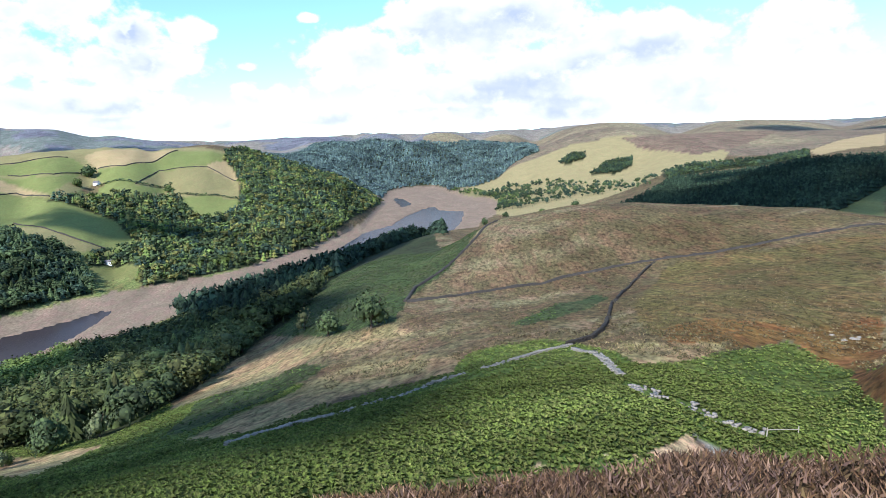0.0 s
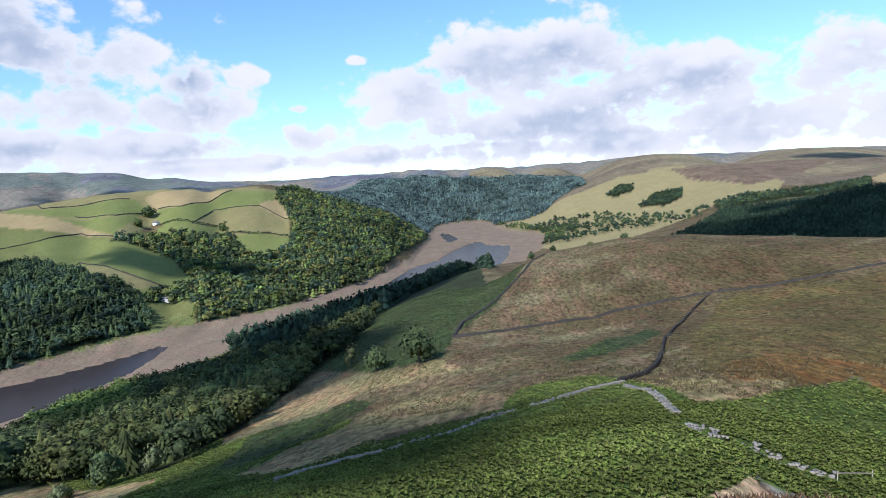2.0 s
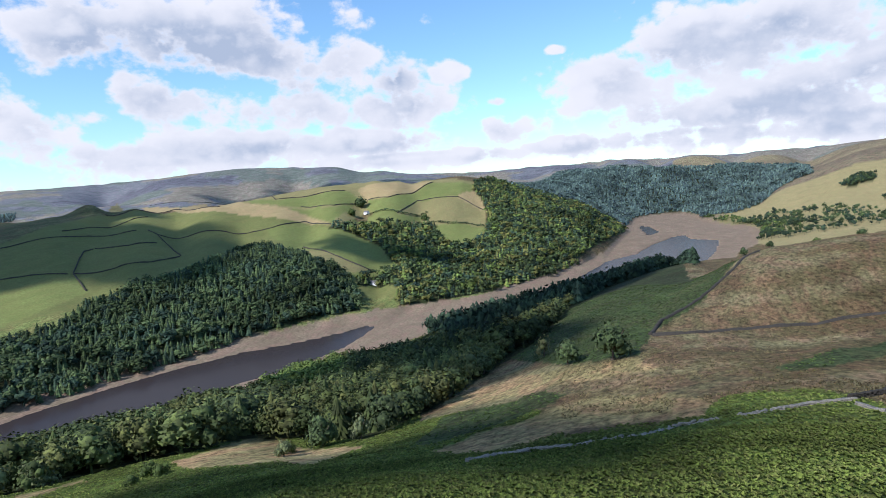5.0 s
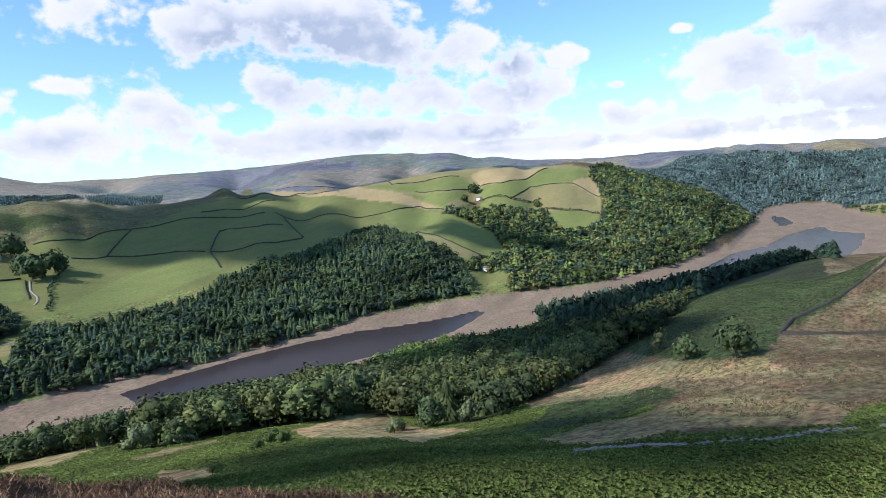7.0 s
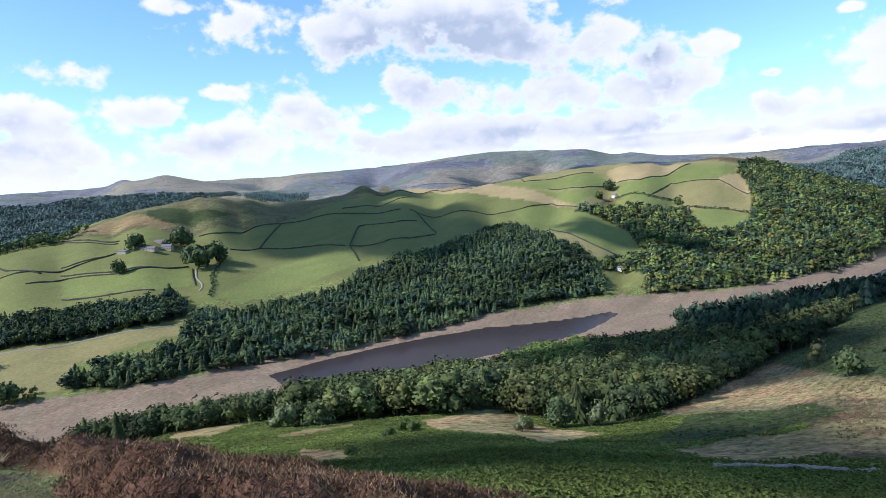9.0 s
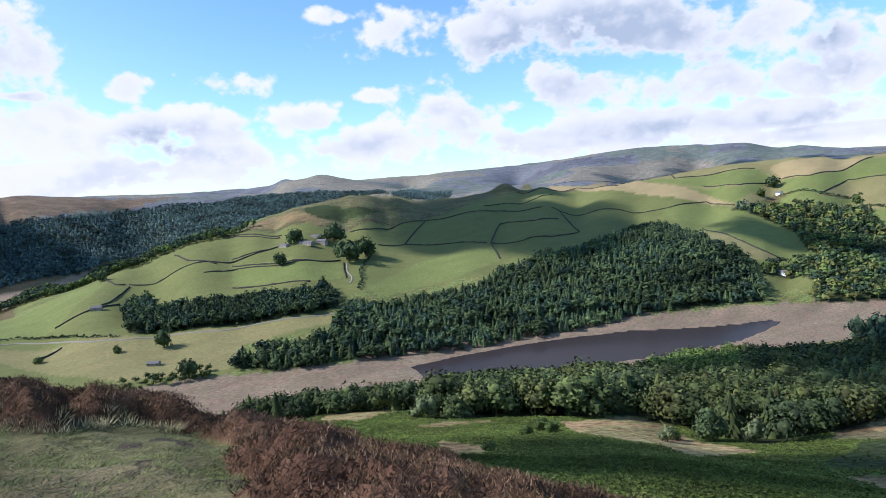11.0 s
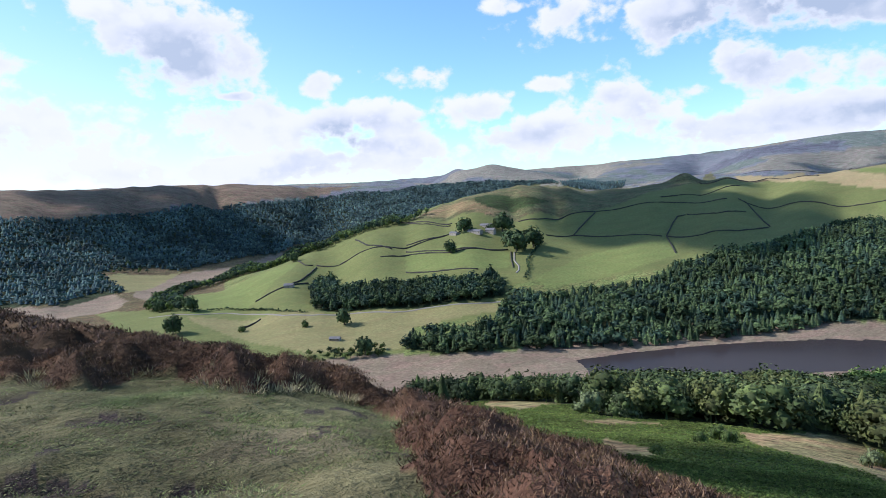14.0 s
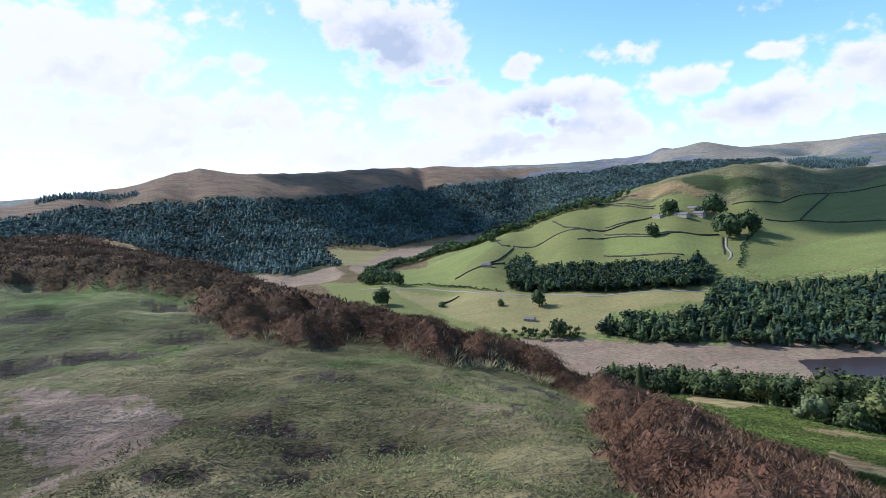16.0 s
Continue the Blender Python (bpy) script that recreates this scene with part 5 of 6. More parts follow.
def ring_points(n, r0, r1, a0, a1, rng, power=1.0):
    """Points spread over a sector of the hillside, closer together nearer its inner edge."""
    u = rng.random(n)
    r = r0 * (r1 / r0) ** u if power == 0 else np.sqrt(r0 ** 2 + (r1 ** 2 - r0 ** 2) * u)
    a = np.radians(rng.uniform(a0, a1, n))
    return -r * np.sin(a), r * np.cos(a)


HEATHER_TONES = ((0.215, 0.140, 0.100), (0.138, 0.082, 0.046), (0.110, 0.064, 0.034), (0.180, 0.112, 0.070), (0.100, 0.068, 0.032), (0.160, 0.098, 0.060), (0.056, 0.036, 0.022))


def heather_sprig(rng, stems, tall, wide, blade):
    """A handful of short flowering heather tips, standing close together."""
    v, f = [], []
    for k in range(stems):
        a, b = rng.uniform(0, 2 * math.pi), rng.uniform(0, 2 * math.pi)
        d = wide * math.sqrt(rng.random())
        foot = np.array((d * math.cos(a), d * math.sin(a), 0.0))
        tip = foot + np.array((0.6 * tall * math.cos(b), 0.6 * tall * math.sin(b), tall * rng.uniform(0.4, 1.15)))
        q = rng.uniform(0, math.pi)
        side = np.array((math.cos(q), math.sin(q), 0)) * blade * rng.uniform(0.7, 1.3)
        i = len(v)
        v += [tuple(foot - side), tuple(foot + side), tuple(tip)]
        f.append((i, i + 1, i + 2))
    return np.array(v), np.array(f)


HEATHER_NEAR = [heather_sprig(pyr, 17, 0.032, 0.090, 0.0040) for _ in range(12)]
HEATHER_MID = [heather_sprig(pyr, 9, 0.046, 0.15, 0.010) for _ in range(10)]
HEATHER_FAR = [heather_sprig(pyr, 5, 0.080, 0.26, 0.030) for _ in range(10)]


def heather(name, n, r0, r1, a0, a1, forms, size):
    x, y = ring_points(n, r0, r1, a0, a1, rng)
    k = (turf_edge(x, y) > 0.05) & (height(x, y) > 149) & ~inside(x, y, KNOLL_GRASS) & (np.hypot(x, y) < np.interp(np.degrees(np.arctan2(-x, y)), (50, 75, 95), (7.5, 16, 62)))
    return plant(name, x[k], y[k], forms, size, HEATHER_TONES, "faded russet-brown heather on the brow of the hill", "heather", rng, 1.0, 0.004, 0.9)


heather("heather", 31000, 1.9, 9.5, 25, 114, HEATHER_NEAR, (0.7, 1.3))
heather("heather_edge", 15000, 2.2, 5.6, -42, 25, HEATHER_NEAR, (0.9, 1.9))
heather("heather_brow", 30000, 9.5, 26, 55, 128, HEATHER_MID, (0.7, 1.4))
heather("heather_knoll", 20000, 26, 62, 95, 128, HEATHER_FAR, (0.7, 1.5))

GRASS = [sprig_mesh(pyr, 14, 0.10, 0.013, 0.035, 0.0040) for _ in range(6)]
LONG_GRASS = [sprig_mesh(pyr, 26, 0.07, 0.13, 0.12, 0.004) for _ in range(5)]
GRASS_TONES = ((0.108, 0.118, 0.044), (0.092, 0.108, 0.038), (0.155, 0.142, 0.072), (0.118, 0.122, 0.052))
x, y = ring_points(17000, 2.0, 14, 66, 128, rng, 0)
k = inside(x, y, TURF_AREA) & ~(inside(x, y, PATH_PATCH) & (rng.random(len(x)) > 0.25)) & (fbm(x / 0.7, y / 0.7, 3, 71) > -0.22)
plant("turf_grass", x[k], y[k], GRASS, (0.7, 1.5), GRASS_TONES, "short sheep-grazed upland grass on the hilltop", "grass", rng, 1.0, 0.008, 0.8)
HUMMOCK = [sprig_mesh(pyr, 70, 0.15, 0.026, 0.05, 0.0045) for _ in range(5)]
x, y = ring_points(1700, 2.0, 14, 72, 128, rng, 0)
k = inside(x, y, TURF_AREA) & (fbm(x / 0.9, y / 0.9, 3, 75) > 0.05)
plant("hummock_grass", x[k], y[k], HUMMOCK, (0.6, 1.4), ((0.085, 0.118, 0.034), (0.105, 0.135, 0.042), (0.075, 0.090, 0.034)), "dark green grass hummocks in the grazed turf", "grass", rng, 1.0, 0.02, 1.0)
x, y = ring_points(30000, 2.5, 13, 70, 128, rng)
d = np.abs(turf_edge(x, y))
k = (d < 0.12) & (np.hypot(x, y) > 5.5) & (fbm(x / 1.2, y / 1.2, 2, 81) > 0.10) & (rng.random(len(x)) < 0.22)
plant("tussock_grass", x[k], y[k], LONG_GRASS, (0.7, 1.2), ((0.36, 0.30, 0.17), (0.30, 0.27, 0.14)), "pale long grass tufts along the heather's edge", "grass", rng, 1.0, 0.02, 1.0)

FERN = [frond_mesh(pyr, 5, 0.36, 0.62) for _ in range(10)]
FERN_FAR = [frond_mesh(pyr, 4, 0.46, 0.62) for _ in range(10)]
FERN_TONES = ((0.100, 0.132, 0.030), (0.090, 0.120, 0.028), (0.116, 0.146, 0.036), (0.120, 0.135, 0.040))
GREEN_AREAS = [p for c, p in COVER.values() if c == 'bracken']
DARK_AREAS = [p for c, p in COVER.values() if c == 'bracken_dark']
BARE_AREAS = [p for c, p in COVER.values() if c in ('straw_grass', 'sand', 'rust', 'gravel')]


def line_distance(x, y, line):
    """Distance to an open line in plan."""
    p = np.array(line, float)
    best = np.full(len(x), 1e9)
    for (x0, y0), (x1, y1) in zip(p, p[1:]):
        t = (((x - x0) * (x1 - x0) + (y - y0) * (y1 - y0)) / ((x1 - x0) ** 2 + (y1 - y0) ** 2 + 1e-9)).clip(0, 1)
        best = np.minimum(best, np.hypot(x - x0 - t * (x1 - x0), y - y0 - t * (y1 - y0)))
    return best


def bracken(name, n, r0, r1, a0, a1, forms, size, tones=FERN_TONES, areas=GREEN_AREAS, clear=DARK_AREAS):
    x, y = ring_points(n, r0, r1, a0, a1, rng)
    amp = np.clip(np.hypot(x, y) * 0.02, 0.3, 4.5)
    wx, wy = x + amp * fbm(x / 9, y / 9, 3, 31), y + amp * fbm(x / 9, y / 9, 3, 37)
    k = np.zeros(len(x), bool)
    for p in areas:
        k |= inside(wx, wy, p)
    k |= np.hypot(x, y) < 60
    for p in BARE_AREAS + clear:
        k &= ~inside(wx, wy, p)
    for p in WOODS.values():
        k &= ~inside(x, y, p)
    for line, room in (('bench_wall', 0.9), ('bench_wall_low', 0.8), ('bench_wall_mid', 0.9), ('bench_wall_fallen', 1.3), ('bench_wall_end', 1.5)):
        k &= line_distance(x, y, WALLS[line]) > room
    return plant(name, x[k], y[k], forms, size, tones, "dense green bracken on the slope below the brow", "bracken", rng, 1.0, 0.12, 16.0)


bracken("bracken", 44000, 26, 100, -42, 75, FERN, (0.55, 0.95))
bracken("bracken_brow", 6000, 15.0, 26, -42, 62, FERN, (0.5, 0.9))
bracken("bracken_lower", 72000, 100, 260, -42, 75, FERN_FAR, (0.55, 0.95))
bracken("bracken_slope", 26000, 100, 700, -10, 30, FERN_FAR, (0.7, 1.3), ((0.055, 0.085, 0.026), (0.066, 0.095, 0.030)), DARK_AREAS, [])


TUFT = [sprig_mesh(pyr, 5, 0.5, 0.42, 0.35, 0.11) for _ in range(6)]
x, y = ring_points(26000, 110, 540, -42, 12, rng, 0)
k = np.ones(len(x), bool)
for p in GREEN_AREAS + DARK_AREAS + [WOODS['near_bank_wood']]:
    k &= ~inside(x, y, p)
k &= fbm(x / 18, y / 40, 3, 87) > -0.06
plant("moor_grass", x[k], y[k], TUFT, (0.7, 1.7), ((0.16, 0.125, 0.066), (0.17, 0.130, 0.070), (0.085, 0.068, 0.036), (0.115, 0.105, 0.046), (0.07, 0.062, 0.030)), "tufted withered moor grass on the spur", "grass", rng, 1.0, 0.1, 30.0)


# ---- single trees ----
def simple(name, base, rough=0.9, scale=6.0, vary=0.35, bump=0.0):
    m, n, b = surface(name, rough, 0.2)
    p = n.add("ShaderNodeTexCoord").outputs["Object"]
    g = n.ramp(n.math("ADD", n.noise(p, scale, 5.0, 0.65), n.math("MULTIPLY", n.noise(p, scale * 0.12, 3.0, 0.6), 0.8)), 0.6, 1.2, 1 - vary, 1 + vary, "LINEAR")
    n.put(b.inputs["Base Color"], n.vec("SCALE", (base[0], base[1], base[2])))
    sc = b.inputs["Base Color"].links[0].from_node
    n.put(sc.inputs["Scale"], g)
    if bump:
        n.put(b.inputs["Normal"], n.add("ShaderNodeBump", {"Strength": 0.7, "Distance": bump, "Height": n.noise(p, scale, 5.0, 0.65)}))
    return m


BARK = simple("bark", (0.13, 0.10, 0.075), 0.9, 8.0, 0.4, 0.05)
STONE = simple("gritstone", (0.27, 0.245, 0.205), 0.9, 4.0, 0.4, 0.06)
DARK_STONE = simple("dark_gritstone", (0.052, 0.046, 0.038), 0.95, 1.5, 0.4)
SLATE = simple("stone_slate", (0.16, 0.15, 0.15), 0.8, 2.0, 0.25)
LIMEWASH = simple("limewash", (0.72, 0.70, 0.66), 0.85, 1.0, 0.1)
BUILDING_STONE = simple("building_stone", (0.30, 0.26, 0.21), 0.9, 1.5, 0.25)
TIMBER = simple("weathered_timber", (0.20, 0.16, 0.12), 0.85, 6.0, 0.3)
PALE_TIMBER = simple("bleached_timber", (0.42, 0.38, 0.31), 0.85, 6.0, 0.25)
TRACK = simple("pale_track", (0.25, 0.222, 0.18), 0.95, 0.6, 0.2)
CLOUD = simple("cloud_white", (0.85, 0.86, 0.88), 1.0, 0.01, 0.05)
cn = Nodes(CLOUD.node_tree)                     # thin cloud lets part of the sunlight through
thin = cn.add("ShaderNodeMixShader", {0: 0.58, 1: cn.add("ShaderNodeBsdfTransparent"), 2: CLOUD.node_tree.nodes["Principled BSDF"]})
cn.put(CLOUD.node_tree.nodes["Material Output"].inputs[0], thin)


def part(name, bm, material, parent, label=""):
    me = bpy.data.meshes.new(name)
    bm.to_mesh(me)
    bm.free()
    me.materials.append(material)
    ob = new(name, me)
    ob.parent = parent
    return tagged(ob, label)


def limb(bm, a, b, r0, r1, seg=6):
    """A tapered round limb from a to b."""
    a, b = Vector(a), Vector(b)
    q = (b - a).to_track_quat("Z", "Y").to_matrix()
    rings = []
    for c, r in ((a, r0), (b, r1)):
        rings.append([bm.verts.new(c + q @ Vector((r * math.cos(k * 2 * math.pi / seg), r * math.sin(k * 2 * math.pi / seg), 0))) for k in range(seg)])
    for k in range(seg):
        bm.faces.new((rings[0][k], rings[0][(k + 1) % seg], rings[1][(k + 1) % seg], rings[1][k]))
    bm.faces.new(rings[1])


def tree(kind, x, y, tall, wide):
    """One standing tree with a stem and limbs, and a crown of leaf sprays."""
    tones = {'oak': MID, 'willow': (0.115, 0.135, 0.065), 'thorn': (0.08, 0.11, 0.035), 'spruce': (0.085, 0.12, 0.04), 'bare': (0.12, 0.12, 0.05)}
    words = {'oak': "round dark green broadleaf tree in full leaf", 'willow': "grey-green rounded sallow bush on the slope", 'thorn': "small rounded hawthorn bush in rough grass",
             'spruce': "tall pointed green spruce standing clear", 'bare': "thin-leaved old tree with pale bare limbs"}
    far = math.hypot(x, y) > 500
    z = float(ground_z(x, y)[0])
    top = new("tree")
    top.location = (x, y, z - 0.15)
    tagged(top, words[kind] + (" in a pasture" if far and kind in ('oak', 'thorn') else ""), "tree", "field trees" if far else "trees on the slope")
    bm = bmesh.new()
    w = tall * 0.36 * wide
    if kind == 'spruce':
        limb(bm, (0, 0, 0), (0, 0, tall * 0.9), tall * 0.022, 0.03)
        v, f = conifer_mesh(pyr, 11, 10)
        v = v[5:] * (tall * wide * 1.05, tall * wide * 1.05, tall)
        f = f[4:] - 5
    else:
        limb(bm, (0, 0, 0), (0.02 * tall, 0, tall * 0.42), tall * 0.035, tall * 0.022)
        for k in range(5):
            a = k * 1.26 + pyr.uniform(-0.3, 0.3)
            limb(bm, (0.02 * tall, 0, tall * (0.25 + 0.04 * k)), (w * 0.7 * math.cos(a), w * 0.7 * math.sin(a), tall * pyr.uniform(0.5, 0.8)), tall * 0.016, tall * 0.006, 5)
        n = {'bare': 160}.get(kind, 420 if far else 620)
        v, f = broadleaf_mesh(pyr, n, 5 if kind == 'bare' else 9, 0.11 if far else 0.07, 0.40)
        v, f = v[5:] * (tall * wide, tall * wide, tall), f[4:] - 5
        v[:, 2] = (v[:, 2] - tall * (0.26 if kind in ('thorn', 'willow') else 0.20)) * 1.24
    part("trunk", bm, BARK, top)
    tone = np.array(tones[kind]) * pyr.uniform(0.85, 1.15)
    crown = sheet("crown", v, f, FOLIAGE, np.tile(tone, (len(v), 1)))
    crown.parent = top
    return top


for kind, x, y, tall, wide in TREES:
    tree(kind, x, y, tall, wide)


# ---- field walls and lanes ----
def along(line, step):
    """Points every step metres along a line in plan, with the way on."""
    p = np.array(line, float)
    seg = np.hypot(*(p[1:] - p[:-1]).T)
    s = np.concatenate([[0], np.cumsum(seg)])
    t = np.arange(0, s[-1], step)
    x, y = np.interp(t, s, p[:, 0]), np.interp(t, s, p[:, 1])
    return x, y, np.gradient(x), np.gradient(y)


def bank_wall(line, wide, tall, step, label, material):
    """A field wall seen far off: a battered bank of stone with an uneven top."""
    x, y, dx, dy = along(line, step)
    k = np.hypot(dx, dy) + 1e-9
    x, y = x + 0.2 * step * fbm(x / 25, y / 25, 2, 91), y + 0.2 * step * fbm(x / 25, y / 25, 2, 92)
    nx, ny = -dy / k, dx / k
    z = ground_z(x, y)
    h = tall * (1 + 1.3 * fbm(x / 4, y / 4, 3, 93))
    v = np.concatenate([np.stack([x + nx * q, y + ny * q, z + up], -1) for q, up in ((wide * 0.6, -0.3), (wide * 0.35, h), (-wide * 0.35, h), (-wide * 0.6, -0.3))])
    n = len(x)
    f = [(r * n + i, r * n + i + 1, (r + 1) * n + i + 1, (r + 1) * n + i) for r in range(3) for i in range(n - 1)]
    f += [(0, n, 2 * n, 3 * n), (n - 1, 4 * n - 1, 3 * n - 1, 2 * n - 1)]
    return tagged(sheet("field_wall", v, f, material), label, "stone wall", "field walls")


def stone_wall(line, rows, label, fallen=0.0, spread=0.25, material=None):
    """A near drystone wall, stone upon stone; fallen: how much of it has tumbled."""
    box = np.array([(sx, sy, sz) for sx in (-1, 1) for sy in (-1, 1) for sz in (-1, 1)], float)
    quads = np.array([(0, 1, 3, 2), (4, 6, 7, 5), (0, 4, 5, 1), (2, 3, 7, 6), (0, 2, 6, 4), (1, 5, 7, 3)])
    vs, fs = [], []
    x, y, dx, dy = along(line, 0.42)
    z = ground_z(x, y)
    gap = fbm(x / 14, y / 14, 2, 95)
    for i in range(len(x)):
        a = math.atan2(dy[i], dx[i])
        down = gap[i] < fallen - 0.25
        for r in range(1 if down else rows):
            for side in (-1, 1):
                s = np.array((rng.uniform(0.16, 0.30), rng.uniform(0.13, 0.24), rng.uniform(0.09, 0.17)))
                b = a + rng.uniform(-0.35, 0.35)
                q = (box + rng.uniform(-0.25, 0.25, (8, 3))) * s
                off = side * (0.22 - 0.03 * r) + rng.uniform(-0.1, 0.1) + (rng.uniform(-spread, spread) * 2 if down else 0)
                cx, cy = x[i] - math.sin(a) * off, y[i] + math.cos(a) * off
                w = np.stack([cx + q[:, 0] * math.cos(b) - q[:, 1] * math.sin(b), cy + q[:, 0] * math.sin(b) + q[:, 1] * math.cos(b), z[i] + 0.1 + 0.26 * r + q[:, 2]], -1)
                fs.append(quads + 8 * len(vs))
                vs.append(w)
    return tagged(sheet("drystone_wall", np.concatenate(vs), np.concatenate(fs), material or STONE), label, "stone wall", "moor walls")


def hedge(line, tall):
    """A grown-out field hedge: bushes of uneven height in a row."""
    x, y, dx, dy = along(line, tall * 0.62)
    x, y = x + rng.uniform(-0.8, 0.8, len(x)), y + rng.uniform(-0.8, 0.8, len(y))
    return plant("hedge", x, y, BUSH, (0.55 * tall, 1.35 * tall), (DARK, MID), "grown-out dark hedge between pastures", "hedge", rng, 1.25)


for name, line in WALLS.items():
    if name in ('lane', 'road'):
        x, y, dx, dy = along(line, 6.0)
        k = np.hypot(dx, dy) + 1e-9
        w = 1.4 if name == 'lane' else 1.9
        z = ground_z(x, y) + 0.5
        n = len(x)
        v = np.concatenate([np.stack([x - dy / k * q, y + dx / k * q, z + u], -1) for q, u in ((w, -1.2), (w * 0.8, 0.0), (-w * 0.8, 0.0), (-w, -1.2))])
        tagged(sheet(name, v, [(r * n + i, r * n + i + 1, (r + 1) * n + i + 1, (r + 1) * n + i) for r in range(3) for i in range(n - 1)], TRACK), "pale narrow lane across the pastures", "lane", kind="structure")
    elif 'hedge' in name:
        hedge(line, {'road_hedge': 3.4, 'hedge_lane': 4.0}.get(name, 5.0))
    elif name in ('bench_wall', 'bench_wall_low', 'bench_wall_mid'):
        stone_wall(line, 2, "low grey drystone wall half buried in bracken", 0.24)
    elif name in ('bench_wall_fallen', 'bench_wall_end'):
        stone_wall(line, 3, "tumbled pale drystone wall among bracken", 0.22, 0.6)
    elif name == 'moor_wall_down':
        stone_wall(line, 4, "dark drystone wall running up the moor", 0.05, 0.25, DARK_STONE)
    elif name in ('moor_wall', 'brow_wall'):
        bank_wall(line, 1.7, 0.9, 1.1, "dark low ruined wall bank across the moor", DARK_STONE)
    else:
        bank_wall(line, 1.5, 1.6, 7.0, "dark drystone wall between green pastures", DARK_STONE)


# ---- buildings ----
def box(bm, x0, x1, y0, y1, z0, z1):
    v = [bm.verts.new((x, y, z)) for z in (z0, z1) for x, y in ((x0, y0), (x1, y0), (x1, y1), (x0, y1))]
    for q in ((3, 2, 1, 0), (4, 5, 6, 7), (0, 1, 5, 4), (1, 2, 6, 5), (2, 3, 7, 6), (3, 0, 4, 7)):
        bm.faces.new([v[k] for k in q])


def building(name, spot, turn, length, depth, eaves, rise, wall_mat, label, category, chimney=True, openings=3):
    """A gabled stone building with its roof, chimneys, door and windows."""
    x, y = spot
    top = new(name)
    top.location, top.rotation_euler = (x, y, float(ground_z(x, y)[0]) - 0.4), (0, 0, radians(turn))
    tagged(top, label, category)
    l, d = length / 2, depth / 2
    bm = bmesh.new()
    lo = [bm.verts.new(p) for p in ((-l, -d, -2), (l, -d, -2), (l, d, -2), (-l, d, -2))]
    hi = [bm.verts.new(p) for p in ((-l, -d, eaves), (l, -d, eaves), (l, d, eaves), (-l, d, eaves))]
    ga, gb = bm.verts.new((-l, 0, eaves + rise)), bm.verts.new((l, 0, eaves + rise))
    for q in ((lo[0], lo[1], hi[1], hi[0]), (lo[2], lo[3], hi[3], hi[2]), (lo[1], lo[2], hi[2], gb, hi[1]), (lo[3], lo[0], hi[0], ga, hi[3]), (hi[0], hi[1], gb, ga), (hi[2], hi[3], ga, gb)):
        bm.faces.new(q)
    part("wall", bm, wall_mat, top)
    bm = bmesh.new()
    o, t = 0.35, 0.22
    k = rise / d
    for s in (-1, 1):
        p = [(-l - o, s * (d + o), eaves - o * k + 0.05), (l + o, s * (d + o), eaves - o * k + 0.05), (l + o, 0, eaves + rise + 0.05), (-l - o, 0, eaves + rise + 0.05)]
        a = [bm.verts.new(q) for q in p]
        b = [bm.verts.new((q[0], q[1], q[2] + t)) for q in p]
        for q in ((b[0], b[1], b[2], b[3]), (a[3], a[2], a[1], a[0]), (a[0], a[1], b[1], b[0]), (a[1], a[2], b[2], b[1]), (a[3], a[0], b[0], b[3])):
            bm.faces.new(q)
    bmesh.ops.recalc_face_normals(bm, faces=bm.faces)
    roof = part("roof", bm, SLATE, top)
    if chimney:
        for sx in (-1, 1):
            bm = bmesh.new()
            box(bm, sx * (l - 0.7) - 0.4, sx * (l - 0.7) + 0.4, -0.4, 0.4, eaves + rise - 0.3, eaves + rise + 1.3)
            part("chimney", bm, BUILDING_STONE, roof)
    for s in (-1, 1):
        for i in range(openings):
            cx = -l + length * (i + 0.5) / openings
            bm = bmesh.new()
            if i == openings // 2:
                box(bm, cx - 0.5, cx + 0.5, s * d - 0.06, s * d + 0.06, 0.4, 2.5)
                part("door", bm, TIMBER, top)
            else:
                box(bm, cx - 0.55, cx + 0.55, s * d - 0.05, s * d + 0.05, 1.3, 2.5)
                part("window", bm, DARK_STONE, top)
    return top


building("farmhouse", SPOTS['farmhouse'], 35, 16, 8, 5.2, 3.0, BUILDING_STONE, "stone farmhouse with a slate roof among dark trees", "house", True, 5)
building("barn", SPOTS['barn_long'], 28, 26, 8, 3.4, 2.4, BUILDING_STONE, "long low stone barn beside the farmhouse", "barn", False, 5)
building("barn", SPOTS['barn_far'], 30, 22, 8, 4.0, 2.6, BUILDING_STONE, "stone barn behind the farmyard", "barn", False, 3)
building("shed", SPOTS['farm_shed'], 20, 18, 9, 3.2, 1.6, BUILDING_STONE, "pale low farm shed at the yard's end", "shed", False, 3)
building("cottage", SPOTS['hill_house'], -20, 12, 7, 5.0, 2.8, LIMEWASH, "white gabled farmhouse above the gully wood", "house", True, 3)
building("field_barn", SPOTS['field_barn'], 70, 13, 7, 3.6, 2.2, BUILDING_STONE, "small stone field barn against a wall", "barn", False, 1)
building("hut", SPOTS['shore_hut'], 60, 11, 6, 2.6, 1.5, BUILDING_STONE, "low stone hut on a pale yard by the shore", "hut", False, 3)
building("lodge", SPOTS['bank_house'], 10, 14, 7, 3.6, 2.2, LIMEWASH, "pale lodge hidden in the bank woods", "house", False, 3)


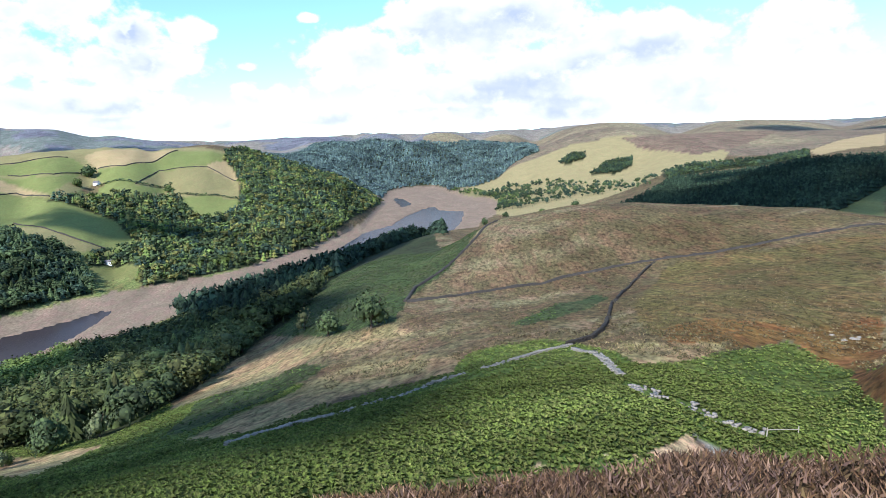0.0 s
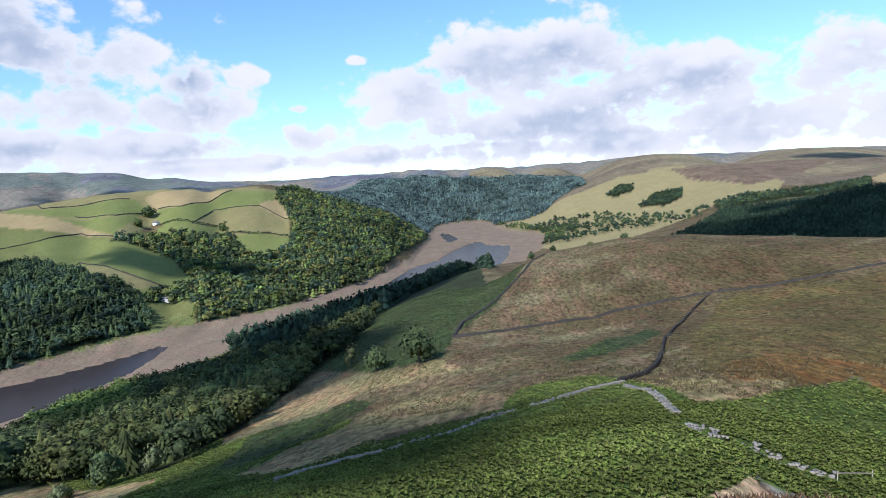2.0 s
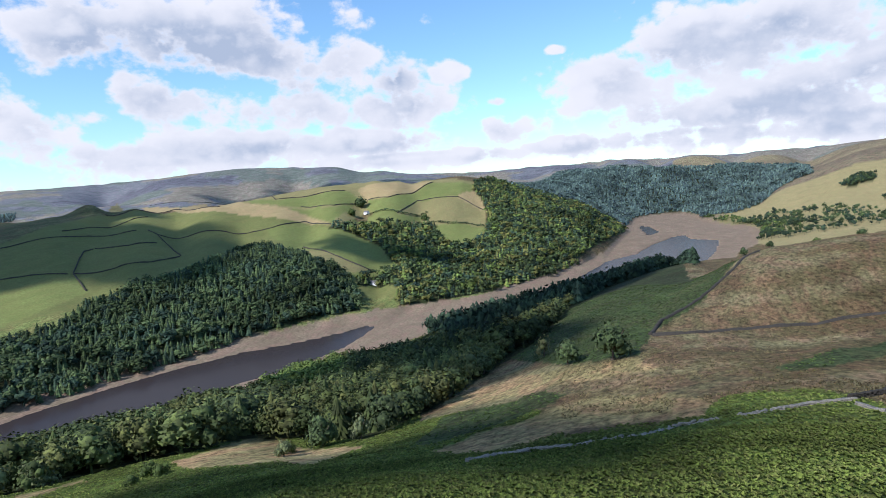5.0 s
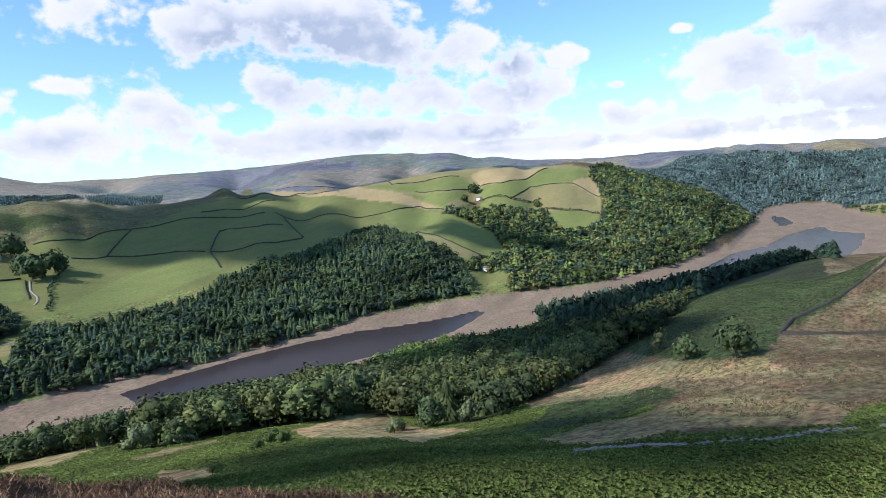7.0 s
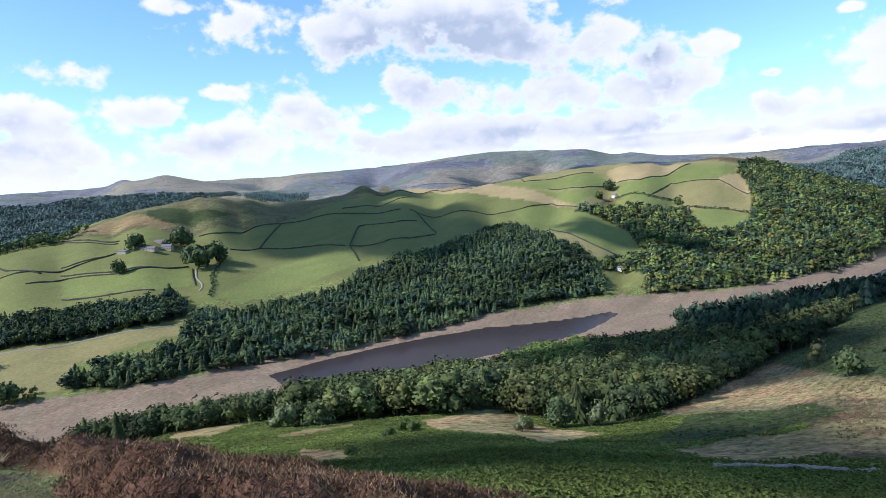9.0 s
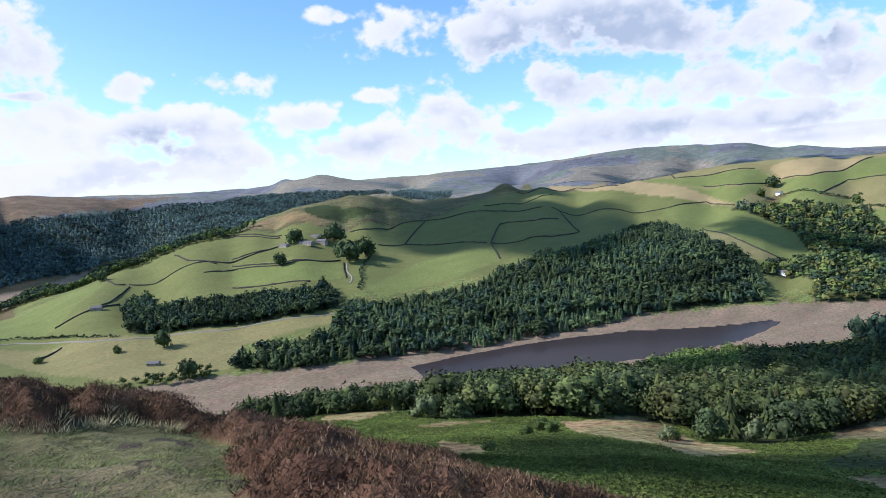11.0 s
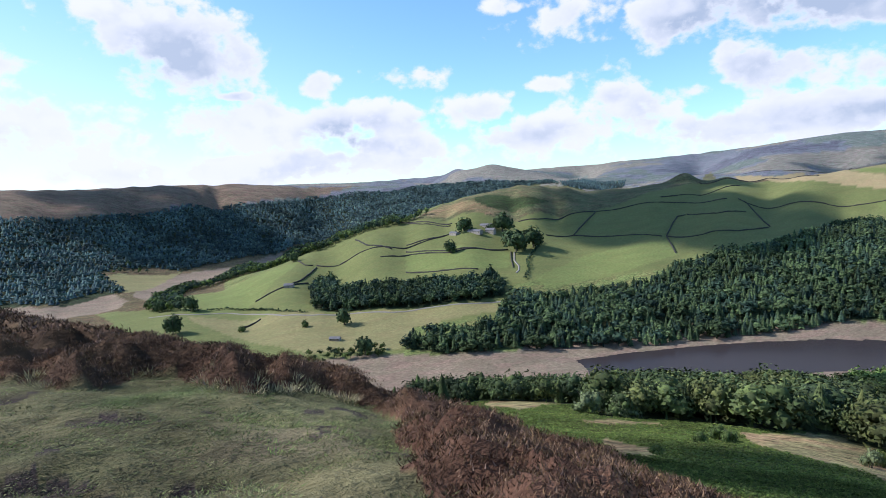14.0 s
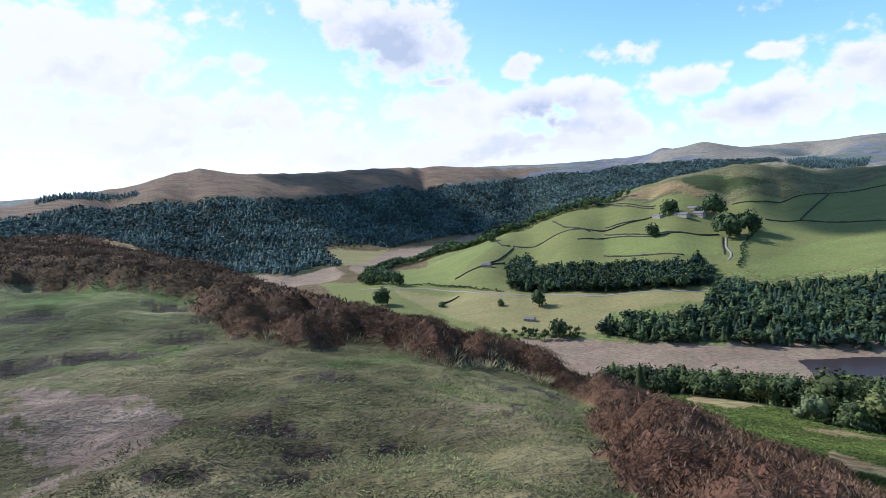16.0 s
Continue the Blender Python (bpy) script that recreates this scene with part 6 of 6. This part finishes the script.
# ---- pole, rocks ----
def pole(x, y, tall):
    top = new("utility_pole")
    top.location = (x, y, float(ground_z(x, y)[0]) - 0.3)
    tagged(top, "weathered wooden utility pole beside the wood", "utility pole")
    bm = bmesh.new()
    limb(bm, (0, 0, 0), (0, 0, tall), 0.17, 0.13, 10)
    post = part("pole", bm, TIMBER, top)
    bm = bmesh.new()
    box(bm, -0.9, 0.9, -0.08, 0.08, tall - 0.75, tall - 0.6)
    arm = part("crossarm", bm, TIMBER, top)
    for sx in (-0.8, 0.0, 0.8):
        bm = bmesh.new()
        limb(bm, (sx, 0, tall - 0.6), (sx, 0, tall - 0.35), 0.07, 0.05, 8)
        part("insulator", bm, DARK_STONE, arm)
    return top


pole(-216, 117, 9.0)


def boulder(x, y, size, flat=0.6, sink=0.3):
    bm = bmesh.new()
    bmesh.ops.create_icosphere(bm, subdivisions=2, radius=1.0)
    for v in bm.verts:
        v.co *= 1 + 0.35 * noise.noise(v.co * 1.3 + Vector((x, y, 0)))
        v.co = Vector((v.co.x * size * 1.25, v.co.y * size * 0.9, v.co.z * size * flat))
    me = bpy.data.meshes.new("boulder")
    bm.to_mesh(me)
    bm.free()
    me.materials.append(STONE)
    ob = new("boulder", me)
    ob.location, ob.rotation_euler = (x, y, float(ground_z(x, y)[0]) + size * flat * (0.5 - sink)), (0, 0, x * 1.7)
    return tagged(ob, "weathered grey gritstone boulder lying in the grass", "boulder", "loose boulders")


sx, sy = SPOTS['stones']
for k in range(7):
    boulder(sx + pyr.uniform(-2.4, 2.4), sy + pyr.uniform(-1.6, 1.6), pyr.uniform(0.22, 0.55))
boulder(sx - 0.5, sy + 6, 0.45)
for x, y in [(23.4, 52.8), (24.1, 51.2), (25.1, 51.2), (27.8, 54.6), (20.7, 42.6), (20, 40.4), (23.3, 51.5)]:
    boulder(x, y, pyr.uniform(0.12, 0.28))
for key in ('knoll_rock', 'knoll_rock_b'):
    kx, ky = SPOTS[key]
    for k in range(4):
        boulder(kx * 1.25 + pyr.uniform(-1.2, 1.2), ky * 1.25 + pyr.uniform(-1.2, 1.2), pyr.uniform(0.18, 0.4))


def fence(a, b):
    """The last rail of an old fence, leaning between two short posts."""
    (ax, ay), (bx, by) = a, b
    za, zb = float(ground_z(ax, ay)[0]), float(ground_z(bx, by)[0])
    top = new("fence")
    top.location = (ax, ay, za - 0.2)
    tagged(top, "short length of weathered timber fence in bracken", "fence")
    end = Vector((bx - ax, by - ay, zb - za))
    for foot in (Vector((0, 0, 0)), end):
        bm = bmesh.new()
        limb(bm, foot, foot + Vector((0.05, 0, 1.25)), 0.07, 0.055, 7)
        part("post", bm, PALE_TIMBER, top)
    bm = bmesh.new()
    limb(bm, Vector((0.1, 0, 1.0)), end + Vector((0.1, 0, 0.85)), 0.06, 0.05, 6)
    part("rail", bm, PALE_TIMBER, top)
    return top


fence((35.7, 66.9), (41, 69.9))


# ---- clouds that shade the land ----
def cloud(ground_x, ground_y, ground_h, wide, deep, base, turn):
    """A cumulus whose shadow falls at the given place on the ground."""
    k = (base - ground_h) / sun_dir.z
    cx, cy = ground_x + sun_dir.x * k, ground_y + sun_dir.y * k
    bm = bmesh.new()
    for q in range(26):
        a, d = pyr.uniform(0, 2 * math.pi), math.sqrt(pyr.random())
        s = pyr.uniform(0.22, 0.42) * (1.15 - 0.5 * d)
        m = Matrix.Translation((wide * 0.8 * d * math.cos(a), deep * 0.8 * d * math.sin(a), 0)) @ Matrix.Diagonal((wide * s, deep * s, 0.5 * min(wide, deep) * s, 1))
        bmesh.ops.create_icosphere(bm, subdivisions=2, radius=1.0, matrix=m)
    me = bpy.data.meshes.new("cloud")
    bm.to_mesh(me)
    bm.free()
    me.materials.append(CLOUD)
    ob = new("cloud", me)
    ob.location, ob.rotation_euler = (cx, cy, base), (0, 0, radians(turn))
    return tagged(ob, "broken white fair-weather cumulus high above the valley", "cloud", kind="structure")


for az, r, h, wide, deep, base, turn in CLOUD_SHADES:
    cloud(-r * math.sin(radians(az)), r * math.cos(radians(az)), h, wide, deep, base, turn)
